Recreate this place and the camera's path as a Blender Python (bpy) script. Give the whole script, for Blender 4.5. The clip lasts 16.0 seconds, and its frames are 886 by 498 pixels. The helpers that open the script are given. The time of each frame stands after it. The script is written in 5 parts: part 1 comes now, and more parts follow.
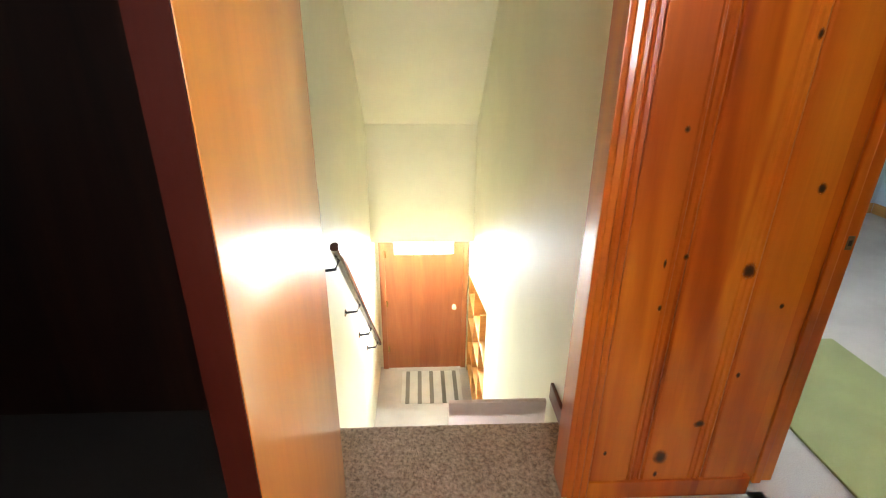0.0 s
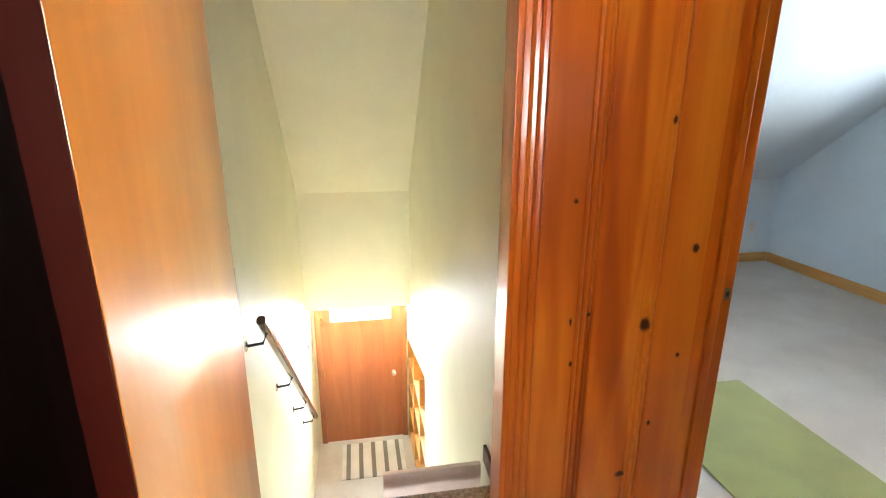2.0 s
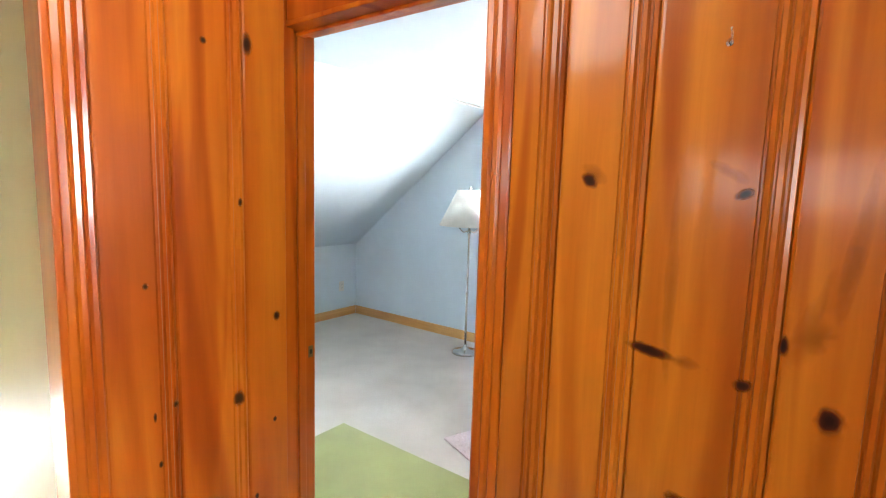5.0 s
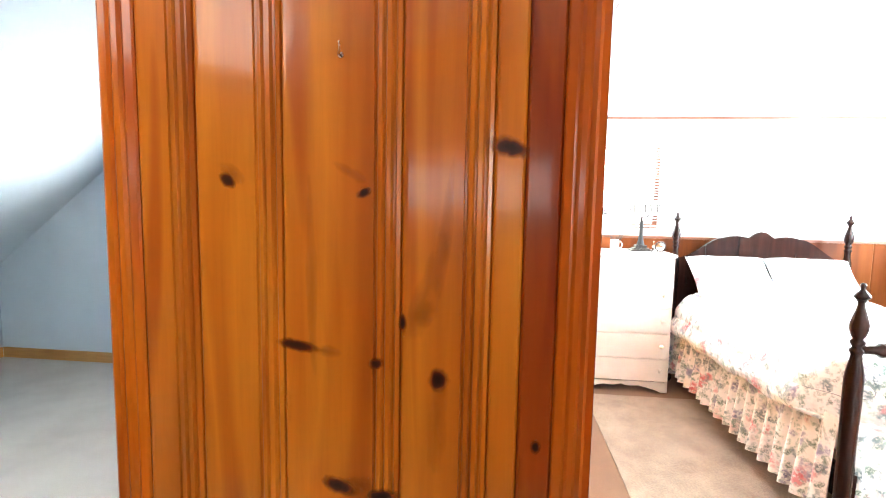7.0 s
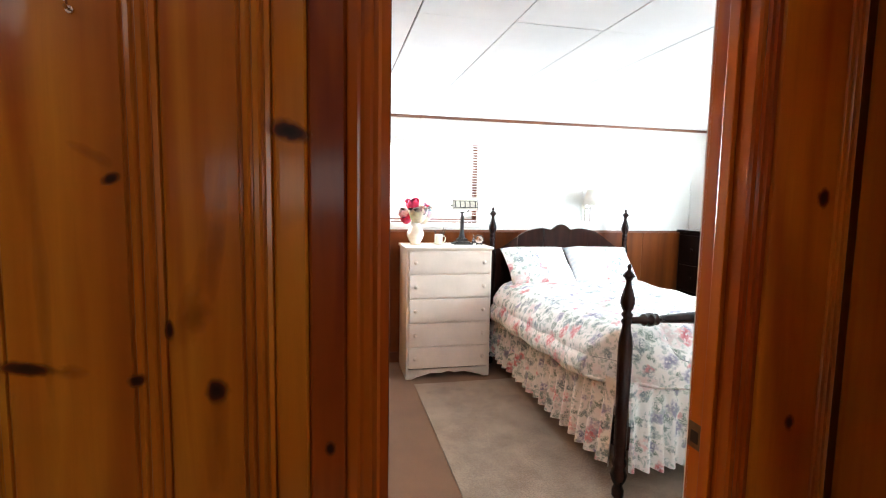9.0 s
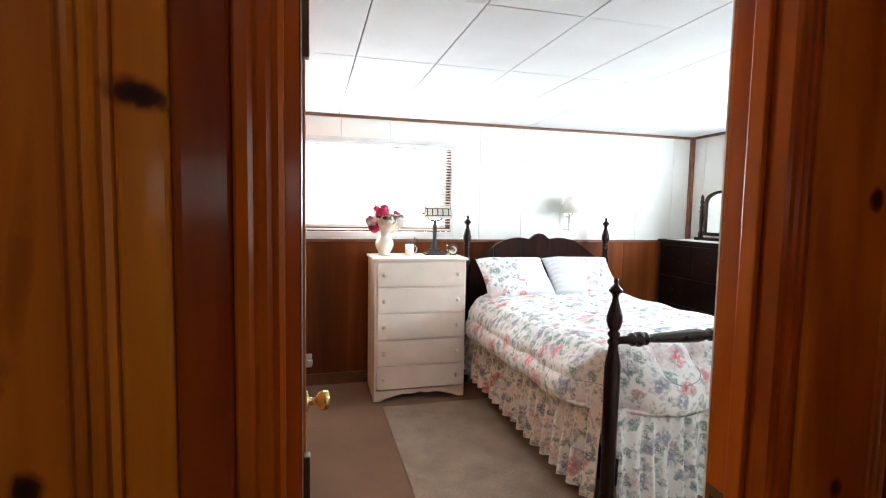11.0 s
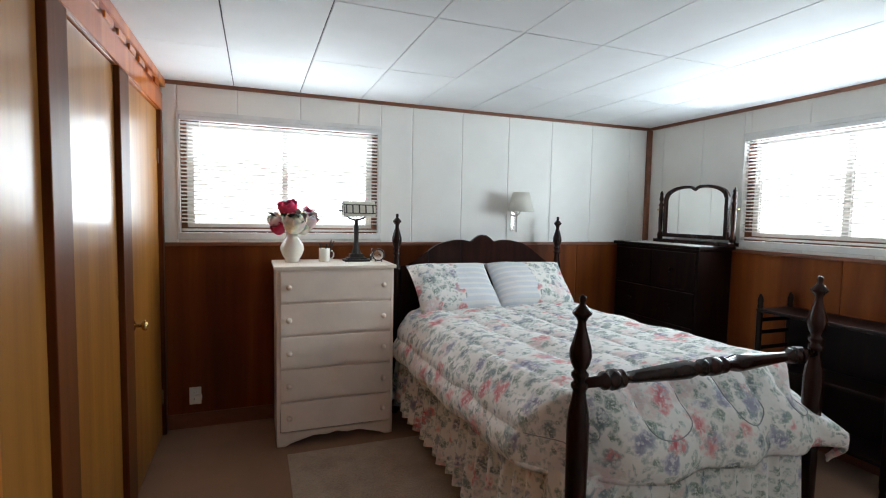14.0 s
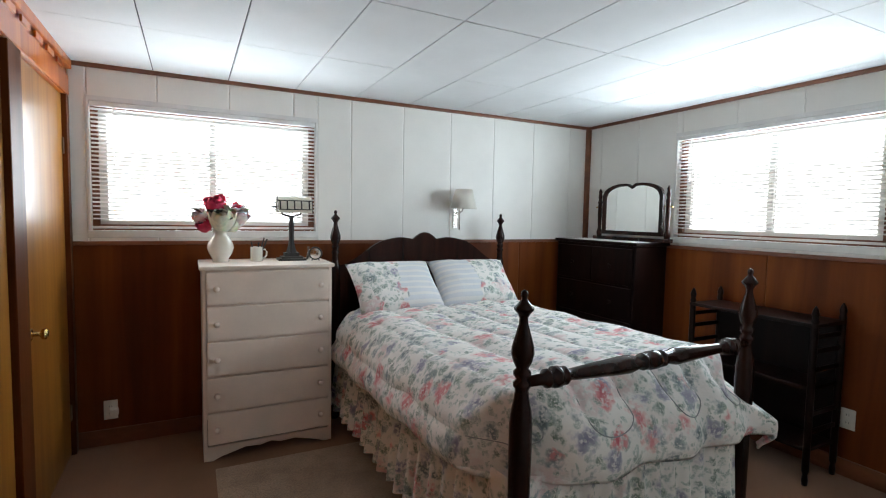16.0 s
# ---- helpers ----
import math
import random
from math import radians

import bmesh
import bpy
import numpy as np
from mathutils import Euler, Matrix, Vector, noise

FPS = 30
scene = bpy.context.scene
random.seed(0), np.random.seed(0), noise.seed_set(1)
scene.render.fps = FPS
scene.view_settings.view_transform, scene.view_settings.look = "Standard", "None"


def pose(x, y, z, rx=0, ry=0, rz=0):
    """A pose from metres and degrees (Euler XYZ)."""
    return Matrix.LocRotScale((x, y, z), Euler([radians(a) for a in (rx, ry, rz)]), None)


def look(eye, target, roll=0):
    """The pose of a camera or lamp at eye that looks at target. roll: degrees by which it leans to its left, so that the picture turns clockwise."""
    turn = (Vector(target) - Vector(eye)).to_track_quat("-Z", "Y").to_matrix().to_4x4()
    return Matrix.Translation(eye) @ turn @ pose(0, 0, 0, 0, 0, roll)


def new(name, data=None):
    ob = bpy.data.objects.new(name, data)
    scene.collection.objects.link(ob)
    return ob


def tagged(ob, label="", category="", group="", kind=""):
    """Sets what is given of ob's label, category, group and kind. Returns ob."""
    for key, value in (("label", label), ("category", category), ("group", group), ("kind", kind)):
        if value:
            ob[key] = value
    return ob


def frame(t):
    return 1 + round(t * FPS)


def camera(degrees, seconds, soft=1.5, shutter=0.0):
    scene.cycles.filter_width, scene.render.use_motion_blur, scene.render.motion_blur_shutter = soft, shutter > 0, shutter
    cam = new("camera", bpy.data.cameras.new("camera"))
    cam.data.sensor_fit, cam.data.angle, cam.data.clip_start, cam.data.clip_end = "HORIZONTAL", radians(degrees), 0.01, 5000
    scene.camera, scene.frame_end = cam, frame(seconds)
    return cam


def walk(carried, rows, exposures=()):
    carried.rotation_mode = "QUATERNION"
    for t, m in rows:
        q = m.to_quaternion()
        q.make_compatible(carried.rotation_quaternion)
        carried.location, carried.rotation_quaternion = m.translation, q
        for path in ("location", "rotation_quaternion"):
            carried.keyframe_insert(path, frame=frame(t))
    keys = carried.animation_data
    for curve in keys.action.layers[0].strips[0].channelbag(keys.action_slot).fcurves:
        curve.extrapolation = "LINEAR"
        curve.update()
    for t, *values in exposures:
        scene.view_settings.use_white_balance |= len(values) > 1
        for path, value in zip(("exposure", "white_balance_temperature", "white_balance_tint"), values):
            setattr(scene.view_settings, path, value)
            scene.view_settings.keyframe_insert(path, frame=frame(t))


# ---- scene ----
cam = camera(83.6, 16.0, 1.1)
EXPOSURES = ((0, 0.75), (1.5, 0.8), (3.2, 0.9), (5.5, 1.4), (6.0, 1.45), (6.5, 1.45), (7.0, 1.25), (7.5, 0.7), (8.0, 0.2), (8.5, -0.3), (9.0, -0.5), (11.5, -1.2), (12.5, -1.9), (16.0, -2.2))
PATH = [
    (0, (-0.184, -1.12, 1.441), (-2.023, -1.028, 0.662), 0.5),
    (0.5, (-0.176, -1.108, 1.454), (-2.034, -1.009, 0.72), 0.4),
    (1, (-0.163, -1.095, 1.464), (-2.040, -0.970, 0.784), 0.4),
    (1.5, (-0.142, -1.071, 1.471), (-2.034, -0.864, 0.855), 0.3),
    (2, (-0.119, -1.057, 1.488), (-2.015, -0.725, 0.942), 0.2),
    (2.5, (-0.095, -1.034, 1.496), (-1.975, -0.551, 1.012), 0.2),
    (3, (-0.067, -1.012, 1.508), (-1.905, -0.338, 1.084), -0.1),
    (3.2, (-0.047, -0.997, 1.515), (-1.861, -0.248, 1.118), 0.3),
    (5.3, (0.005, -1.01, 1.52), (-1.044, 0.677, 1.29), 1.6),
    (5.5, (0.022, -1.0, 1.519), (-0.935, 0.742, 1.297), 1.5),
    (6, (0.061, -0.98, 1.52), (-0.658, 0.875, 1.314), 1.4),
    (6.5, (0.1, -0.967, 1.518), (-0.372, 0.967, 1.32), 1.3),
    (7, (0.143, -0.947, 1.514), (-0.07, 1.032, 1.317), 1.1),
    (7.5, (0.184, -0.934, 1.511), (0.206, 1.056, 1.315), 1.2),
    (8, (0.212, -0.926, 1.506), (0.415, 1.054, 1.313), 1.2),
    (8.5, (0.232, -0.92, 1.501), (0.57, 1.042, 1.31), 1.1),
    (9, (0.24, -0.91, 1.498), (0.667, 1.034, 1.306), 1.0),
    (9.2, (0.238, -0.908, 1.486), (0.693, 1.032, 1.317), 0.7),
    (11.5, (0.412, -0.531, 1.489), (0.935, 1.394, 1.336), 1.1),
    (12, (0.467, -0.408, 1.493), (1.005, 1.512, 1.342), 1.1),
    (12.5, (0.511, -0.285, 1.491), (1.066, 1.631, 1.344), 1.1),
    (13, (0.584, -0.177, 1.477), (1.181, 1.726, 1.336), 1.1),
    (13.5, (0.659, -0.091, 1.459), (1.308, 1.796, 1.321), 1.1),
    (14, (0.702, -0.026, 1.446), (1.409, 1.84, 1.309), 1.1),
    (14.5, (0.729, 0.012, 1.44), (1.49, 1.856, 1.303), 1.1),
    (15, (0.751, 0.032, 1.432), (1.572, 1.85, 1.298), 1.1),
    (15.5, (0.766, 0.046, 1.424), (1.635, 1.842, 1.293), 1.1),
    (16, (0.766, 0.05, 1.421), (1.672, 1.828, 1.29), 1.1),
]
walk(cam, [(t, look(eye, target, roll)) for t, eye, target, roll in PATH], EXPOSURES)

# ---- world, sun, large lights ----
world = bpy.data.worlds.new("sky")
scene.world = world
world.use_nodes = True
wn = world.node_tree
sky = wn.nodes.new("ShaderNodeTexSky")
sky.sky_type, sky.sun_disc = "NISHITA", False
sky.sun_elevation, sky.sun_rotation = radians(50), radians(60)
wn.links.new(sky.outputs[0], wn.nodes["Background"].inputs[0])
wn.nodes["Background"].inputs[1].default_value = 0.12
sun = new("sun", bpy.data.lights.new("sun", "SUN"))
sun.data.energy, sun.data.angle, sun.data.color = 1.2, radians(12), (1, 0.96, 0.9)
sun.matrix_world = look((0, 0, 10), (-5.5, -3.2, 0))


def daylight(name, place, turn, width, height, watts, color=(0.93, 0.97, 1.0)):
    """Sky light that enters through a window's opening, seen or added."""
    lamp = new(name, bpy.data.lights.new(name, "AREA"))
    lamp.data.shape, lamp.data.size, lamp.data.size_y = "RECTANGLE", width, height
    lamp.data.energy, lamp.data.color = watts, color
    lamp.matrix_world = pose(*place, *turn)
    return lamp


daylight("window_daylight_north", (0.9, 3.550, 1.68), (-102, 0, 0), 1.2, 0.66, 82, (0.79, 0.92, 1.0))
daylight("window_daylight_east", (4.026, 1.97, 1.68), (102, 0, 90), 1.2, 0.66, 188, (0.79, 0.92, 1.0))
daylight("window_daylight_attic", (-1.945, 3.14, 1.58), (-78, 0, 0), 0.96, 0.70, 108)
# Added fill from an unseen opening, brightens the pine at the hall's west end.
daylight("hall_fill_east", (1.60, -1.0, 1.58), (90, 0, 90), 0.7, 0.6, 6)
# Window out of view, added for the eye-level highlights on the pine boards.
daylight("unseen_daylight_south", (-0.15, -4.84, 1.66), (90, 0, 0), 1.7, 0.5, 6)
# Added fill with no known source, lights the upper hall boards.
bulb = new("hall_fill_bulb", bpy.data.lights.new("hall_fill_bulb", "POINT"))
bulb.data.energy, bulb.data.shadow_soft_size, bulb.data.color = 3.6, 0.16, (1, 0.95, 0.88)
bulb.location = (-0.75, -0.72, 2.10)
daylight("door_daylight", (-5.60, -1.08, -0.68), (90, 0, -90), 0.62, 0.34, 150, (0.82, 0.92, 1.0))

# ---- materials ----


def material(name):
    m = bpy.data.materials.new(name)
    m.use_nodes = True
    return m, m.node_tree, m.node_tree.nodes["Principled BSDF"]


def link(t, a, b):
    t.links.new(a, b)


def mapped(t, stretch, by_object=False, turn=(0, 0, 0)):
    co = t.nodes.new("ShaderNodeTexCoord")
    mp = t.nodes.new("ShaderNodeMapping")
    mp.inputs["Scale"].default_value = stretch
    mp.inputs["Rotation"].default_value = [radians(a) for a in turn]
    link(t, co.outputs["Object"], mp.inputs["Vector"])
    if by_object:
        info = t.nodes.new("ShaderNodeObjectInfo")
        add = t.nodes.new("ShaderNodeVectorMath")
        mul = t.nodes.new("ShaderNodeMath")
        mul.operation = "MULTIPLY"
        mul.inputs[1].default_value = 37.0
        link(t, info.outputs["Random"], mul.inputs[0])
        link(t, mp.outputs[0], add.inputs[0])
        link(t, mul.outputs[0], add.inputs[1])
        return add.outputs[0]
    return mp.outputs[0]


def noise_of(t, vec, scale, detail=4, rough=0.55, distort=0.0):
    n = t.nodes.new("ShaderNodeTexNoise")
    n.inputs["Scale"].default_value, n.inputs["Detail"].default_value = scale, detail
    n.inputs["Roughness"].default_value, n.inputs["Distortion"].default_value = rough, distort
    link(t, vec, n.inputs["Vector"])
    return n.outputs["Fac"]


def ramp_of(t, fac, stops):
    r = t.nodes.new("ShaderNodeValToRGB")
    e = r.color_ramp.elements
    while len(e) < len(stops):
        e.new(0.5)
    for k, (p, c) in enumerate(stops):
        e[k].position, e[k].color = p, (*c, 1)
    link(t, fac, r.inputs[0])
    return r.outputs["Color"]


def blend(t, fac, a, b, kind="MIX"):
    m = t.nodes.new("ShaderNodeMix")
    m.data_type, m.blend_type = "RGBA", kind
    if hasattr(fac, "links"):
        link(t, fac, m.inputs["Factor"])
    else:
        m.inputs["Factor"].default_value = fac
    ia, ib = [x for x in m.inputs if x.type == "RGBA"]
    for sock, v in ((ia, a), (ib, b)):
        if hasattr(v, "links"):
            link(t, v, sock)
        else:
            sock.default_value = (*v, 1)
    return [x for x in m.outputs if x.type == "RGBA"][0]


def bump_of(t, p, height, strength, distance):
    b = t.nodes.new("ShaderNodeBump")
    b.inputs["Strength"].default_value, b.inputs["Distance"].default_value = strength, distance
    link(t, height, b.inputs["Height"])
    link(t, b.outputs[0], p.inputs["Normal"])


def wood(name, dark, mid, light, stretch=(9, 9, 0.7), rough=0.3, coat=0.5, bump=0.15, by_object=True):
    """Stained or varnished wood, its grain along the axis of the smallest stretch."""
    m, t, p = material(name)
    v = mapped(t, stretch, by_object)
    broad = noise_of(t, v, 0.9, 3, 0.5, 1.2)
    fine = noise_of(t, v, 7.0, 5, 0.6, 0.5)
    c1 = ramp_of(t, broad, ((0.3, dark), (0.5, mid), (0.72, light)))
    c2 = ramp_of(t, fine, ((0.30, (0.72, 0.66, 0.62)), (0.62, (1, 1, 1))))
    col = blend(t, 0.42, c1, c2, "MULTIPLY")
    link(t, col, p.inputs["Base Color"])
    p.inputs["Roughness"].default_value = rough
    p.inputs["Coat Weight"].default_value, p.inputs["Coat Roughness"].default_value = coat, 0.16
    bump_of(t, p, fine, bump, 0.002)
    return m


def plain(name, col, rough=0.5, metal=0.0, vary=0.12, scale=6.0, bump=0.05, fine=60.0, coat=0.0, dist=0.002):
    """A paint, metal, plaster or ceramic with slight stains and fine relief."""
    m, t, p = material(name)
    v = mapped(t, (1, 1, 1))
    broad = noise_of(t, v, scale, 3)
    small = noise_of(t, v, fine, 4)
    a = [c * (1 - vary) for c in col]
    b = [min(1, c * (1 + vary * 0.6)) for c in col]
    col1 = ramp_of(t, broad, ((0.3, a), (0.7, b)))
    col2 = ramp_of(t, small, ((0.3, (1 - vary * 0.5,) * 3), (0.7, (1, 1, 1))))
    link(t, blend(t, 0.7, col1, col2, "MULTIPLY"), p.inputs["Base Color"])
    p.inputs["Roughness"].default_value, p.inputs["Metallic"].default_value = rough, metal
    p.inputs["Coat Weight"].default_value = coat
    bump_of(t, p, small, bump, dist)
    return m


def pile(name, dark, light, scale=260.0, bump=0.8, broad=3.0, dist=0.006, worn=0.80):
    """Carpet pile: fine tufts, with a broad wear pattern."""
    m, t, p = material(name)
    v = mapped(t, (1, 1, 1))
    tuft = noise_of(t, v, scale, 3, 0.7)
    wear = noise_of(t, v, broad, 4)
    c = ramp_of(t, tuft, ((0.3, dark), (0.65, light)))
    w = ramp_of(t, wear, ((0.35, (worn, worn * 0.975, worn * 0.95)), (0.65, (1, 1, 1))))
    link(t, blend(t, 0.8, c, w, "MULTIPLY"), p.inputs["Base Color"])
    p.inputs["Roughness"].default_value = 0.95
    p.inputs["Sheen Weight"].default_value = 0.2
    bump_of(t, p, tuft, bump, dist)
    return m


def floral(name):
    """White cotton printed with pink roses, grey-blue blooms and green leaves."""
    m, t, p = material(name)
    v = mapped(t, (1, 1, 1))
    wob = t.nodes.new("ShaderNodeTexNoise")
    wob.inputs["Scale"].default_value = 22
    link(t, v, wob.inputs["Vector"])
    mixv = t.nodes.new("ShaderNodeVectorMath")
    mixv.operation = "MULTIPLY_ADD"
    link(t, wob.outputs["Color"], mixv.inputs[0])
    mixv.inputs[1].default_value = (0.09, 0.09, 0.09)
    link(t, v, mixv.inputs[2])
    col = (0.90, 0.88, 0.85)

    def blooms(scale, size, keep, inks, below):
        vo = t.nodes.new("ShaderNodeTexVoronoi")
        vo.inputs["Scale"].default_value = scale
        link(t, mixv.outputs[0], vo.inputs["Vector"])
        edge = ramp_of(t, vo.outputs["Distance"], ((size * 0.62, (1, 1, 1)), (size, (0, 0, 0))))
        sep = t.nodes.new("ShaderNodeSeparateColor")
        link(t, vo.outputs["Color"], sep.inputs[0])
        on = t.nodes.new("ShaderNodeMath")
        on.operation = "LESS_THAN"
        on.inputs[1].default_value = keep
        link(t, sep.outputs[0], on.inputs[0])
        patch = noise_of(t, v, scale * 7, 2, 0.6)
        pr = ramp_of(t, patch, ((0.40, (0.25,) * 3), (0.52, (1, 1, 1))))
        f1 = t.nodes.new("ShaderNodeMath")
        f1.operation = "MULTIPLY"
        link(t, edge, f1.inputs[0])
        link(t, on.outputs[0], f1.inputs[1])
        f2 = t.nodes.new("ShaderNodeMath")
        f2.operation = "MULTIPLY"
        link(t, f1.outputs[0], f2.inputs[0])
        link(t, pr, f2.inputs[1])
        ink = ramp_of(t, vo.outputs["Distance"], ((0.0, inks[0]), (size, inks[1])))
        return blend(t, f2.outputs[0], below, ink)

    col = blooms(34.0, 0.54, 0.66, ((0.38, 0.46, 0.42), (0.62, 0.68, 0.65)), col)
    col = blooms(5.2, 0.46, 0.50, ((0.74, 0.56, 0.55), (0.82, 0.74, 0.72)), col)
    col = blooms(19.0, 0.52, 0.58, ((0.13, 0.19, 0.15), (0.42, 0.50, 0.45)), col)
    col = blooms(12.0, 0.47, 0.52, ((0.09, 0.13, 0.14), (0.38, 0.45, 0.47)), col)
    col = blooms(9.0, 0.42, 0.42, ((0.17, 0.16, 0.27), (0.48, 0.48, 0.58)), col)
    col = blooms(7.0, 0.42, 0.40, ((0.50, 0.06, 0.09), (0.82, 0.42, 0.42)), col)
    link(t, col, p.inputs["Base Color"])
    p.inputs["Roughness"].default_value = 0.85
    p.inputs["Sheen Weight"].default_value = 0.15
    bump_of(t, p, noise_of(t, v, 30, 4), 0.35, 0.006)
    return m


def pine(name, tints, rough, coat_rough):
    """Varnished pine: flowing grain, dark heartwood streaks, a tint of its own for each board, and a face slightly cupped by age."""
    m, t, p = material(name)
    v = mapped(t, (7, 7, 0.42), True)
    flow = noise_of(t, mapped(t, (4.5, 4.5, 0.5), True), 0.9, 2, 0.45, 1.4)
    fine = noise_of(t, v, 8.0, 5, 0.62, 0.6)
    heart = noise_of(t, mapped(t, (4.2, 4.2, 0.33), True), 1.35, 2, 0.45, 1.6)
    dark, mid, light = tints
    col = ramp_of(t, flow, ((0.28, dark), (0.47, mid), (0.60, light), (0.74, mid)))
    col = blend(t, 0.26, col, ramp_of(t, fine, ((0.30, (0.66, 0.56, 0.48)), (0.60, (1, 1, 1)))), "MULTIPLY")
    col = blend(t, 0.85, col, ramp_of(t, heart, ((0.58, (1, 1, 1)), (0.67, (0.70, 0.50, 0.42)), (0.78, (0.56, 0.34, 0.28)))), "MULTIPLY")
    info = t.nodes.new("ShaderNodeObjectInfo")
    col = blend(t, 1.0, col, ramp_of(t, info.outputs["Random"], ((0.0, (0.74, 0.60, 0.50)), (0.45, (0.95, 0.92, 0.88)), (1.0, (1, 1, 1)))), "MULTIPLY")
    link(t, col, p.inputs["Base Color"])
    p.inputs["Roughness"].default_value = rough
    p.inputs["Specular IOR Level"].default_value = 0.25
    p.inputs["Coat Weight"].default_value, p.inputs["Coat Roughness"].default_value = 0.55, coat_rough
    cup = noise_of(t, mapped(t, (9, 9, 1.6), True), 1.0, 2, 0.5)
    bump_of(t, p, fine, 0.06, 0.002)
    wave = t.nodes.new("ShaderNodeBump")
    wave.inputs["Strength"].default_value, wave.inputs["Distance"].default_value = 0.35, 0.012
    link(t, cup, wave.inputs["Height"])
    link(t, wave.outputs[0], p.inputs["Coat Normal"])
    return m


PINE = pine("varnished_knotty_pine", ((0.34, 0.076, 0.005), (0.55, 0.170, 0.011), (0.69, 0.262, 0.021)), 0.36, 0.13)
PINE_TRIM = pine("varnished_pine_trim", ((0.35, 0.066, 0.004), (0.48, 0.108, 0.006), (0.58, 0.165, 0.009)), 0.32, 0.12)


PINE_ORANGE = pine("varnished_orange_knotty_pine", ((0.36, 0.072, 0.005), (0.52, 0.130, 0.009), (0.62, 0.185, 0.014)), 0.36, 0.13)
PINE_RED = pine("varnished_red_heartwood_pine", ((0.31, 0.060, 0.005), (0.42, 0.094, 0.007), (0.50, 0.130, 0.010)), 0.36, 0.13)


def flame_material():
    """Reddish heartwood that flares out round a knot and fades into the board."""
    m, t, p = material("heartwood_flame")
    uv = t.nodes.new("ShaderNodeUVMap")
    uv.uv_map = "knot"
    ln = t.nodes.new("ShaderNodeVectorMath")
    ln.operation = "LENGTH"
    link(t, uv.outputs[0], ln.inputs[0])
    add = t.nodes.new("ShaderNodeMath")
    add.operation = "MULTIPLY_ADD"
    link(t, noise_of(t, mapped(t, (14, 14, 3), True), 2.0, 3), add.inputs[0])
    add.inputs[1].default_value = 0.9
    link(t, ln.outputs["Value"], add.inputs[2])
    p.inputs["Base Color"].default_value = (0.27, 0.055, 0.004, 1)
    link(t, ramp_of(t, add.outputs[0], ((0.45, (0.36, 0.36, 0.36)), (0.90, (0.12, 0.12, 0.12)), (1.30, (0, 0, 0)))), p.inputs["Alpha"])
    p.inputs["Roughness"].default_value = 0.3
    p.inputs["Specular IOR Level"].default_value = 0.25
    p.inputs["Coat Weight"].default_value, p.inputs["Coat Roughness"].default_value = 0.55, 0.13
    return m


def knot_material():
    """A dark knot whose brown halo fades out into the board around it."""
    m, t, p = material("pine_knot")
    uv = t.nodes.new("ShaderNodeUVMap")
    uv.uv_map = "knot"
    ln = t.nodes.new("ShaderNodeVectorMath")
    ln.operation = "LENGTH"
    link(t, uv.outputs[0], ln.inputs[0])
    v = mapped(t, (1, 1, 0.6), True)
    n1 = noise_of(t, v, 60, 3)
    sub = t.nodes.new("ShaderNodeMath")
    sub.operation = "MULTIPLY_ADD"
    link(t, n1, sub.inputs[0])
    sub.inputs[1].default_value = 0.5
    link(t, ln.outputs["Value"], sub.inputs[2])
    link(t, ramp_of(t, sub.outputs[0], ((0.40, (0.022, 0.007, 0.004)), (0.62, (0.06, 0.014, 0.005)), (0.72, (0.24, 0.05, 0.006)), (1.0, (0.36, 0.09, 0.010)))), p.inputs["Base Color"])
    link(t, ramp_of(t, sub.outputs[0], ((0.66, (1, 1, 1)), (0.78, (0.55, 0.55, 0.55)), (1.15, (0, 0, 0)))), p.inputs["Alpha"])
    p.inputs["Roughness"].default_value = 0.36
    p.inputs["Specular IOR Level"].default_value = 0.2
    p.inputs["Coat Weight"].default_value, p.inputs["Coat Roughness"].default_value = 0.35, 0.13
    return m


KNOT, FLAME = knot_material(), flame_material()
VENEER = wood("birch_veneer_door", (0.43, 0.130, 0.014), (0.49, 0.160, 0.019), (0.55, 0.20, 0.028), (3, 3, 0.35), 0.34, 0.6, 0.03)
VENEER.node_tree.nodes["Principled BSDF"].inputs["Specular IOR Level"].default_value = 0.25
VENEER.node_tree.nodes["Principled BSDF"].inputs["Coat Roughness"].default_value = 0.10
CLOSET_WOOD = wood("closet_door_veneer", (0.22, 0.078, 0.010), (0.29, 0.115, 0.016), (0.36, 0.152, 0.025), (6, 6, 0.4), 0.42, 0.35, 0.05)
CLOSET_WOOD.node_tree.nodes["Principled BSDF"].inputs["Specular IOR Level"].default_value = 0.25
POST_WOOD = wood("dark_brown_post_wood", (0.06, 0.015, 0.004), (0.10, 0.026, 0.006), (0.15, 0.042, 0.009), (6, 6, 0.4), 0.45, 0.0, 0.06)
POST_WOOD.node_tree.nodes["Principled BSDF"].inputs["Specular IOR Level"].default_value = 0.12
DOOR_WOOD = wood("entry_door_wood", (0.30, 0.085, 0.030), (0.37, 0.115, 0.042), (0.43, 0.15, 0.055), (6, 6, 0.5), 0.35, 0.3, 0.1)
HONEY = wood("honey_pine_baseboard", (0.50, 0.23, 0.06), (0.58, 0.29, 0.08), (0.64, 0.35, 0.12), (0.8, 0.8, 10), 0.4, 0.2)
BROWN_PANEL = wood("brown_wall_panelling", (0.085, 0.019, 0.004), (0.145, 0.035, 0.006), (0.205, 0.055, 0.010), (4, 4, 0.3), 0.5, 0.03, 0.08)
BROWN_PANEL.node_tree.nodes["Principled BSDF"].inputs["Specular IOR Level"].default_value = 0.14
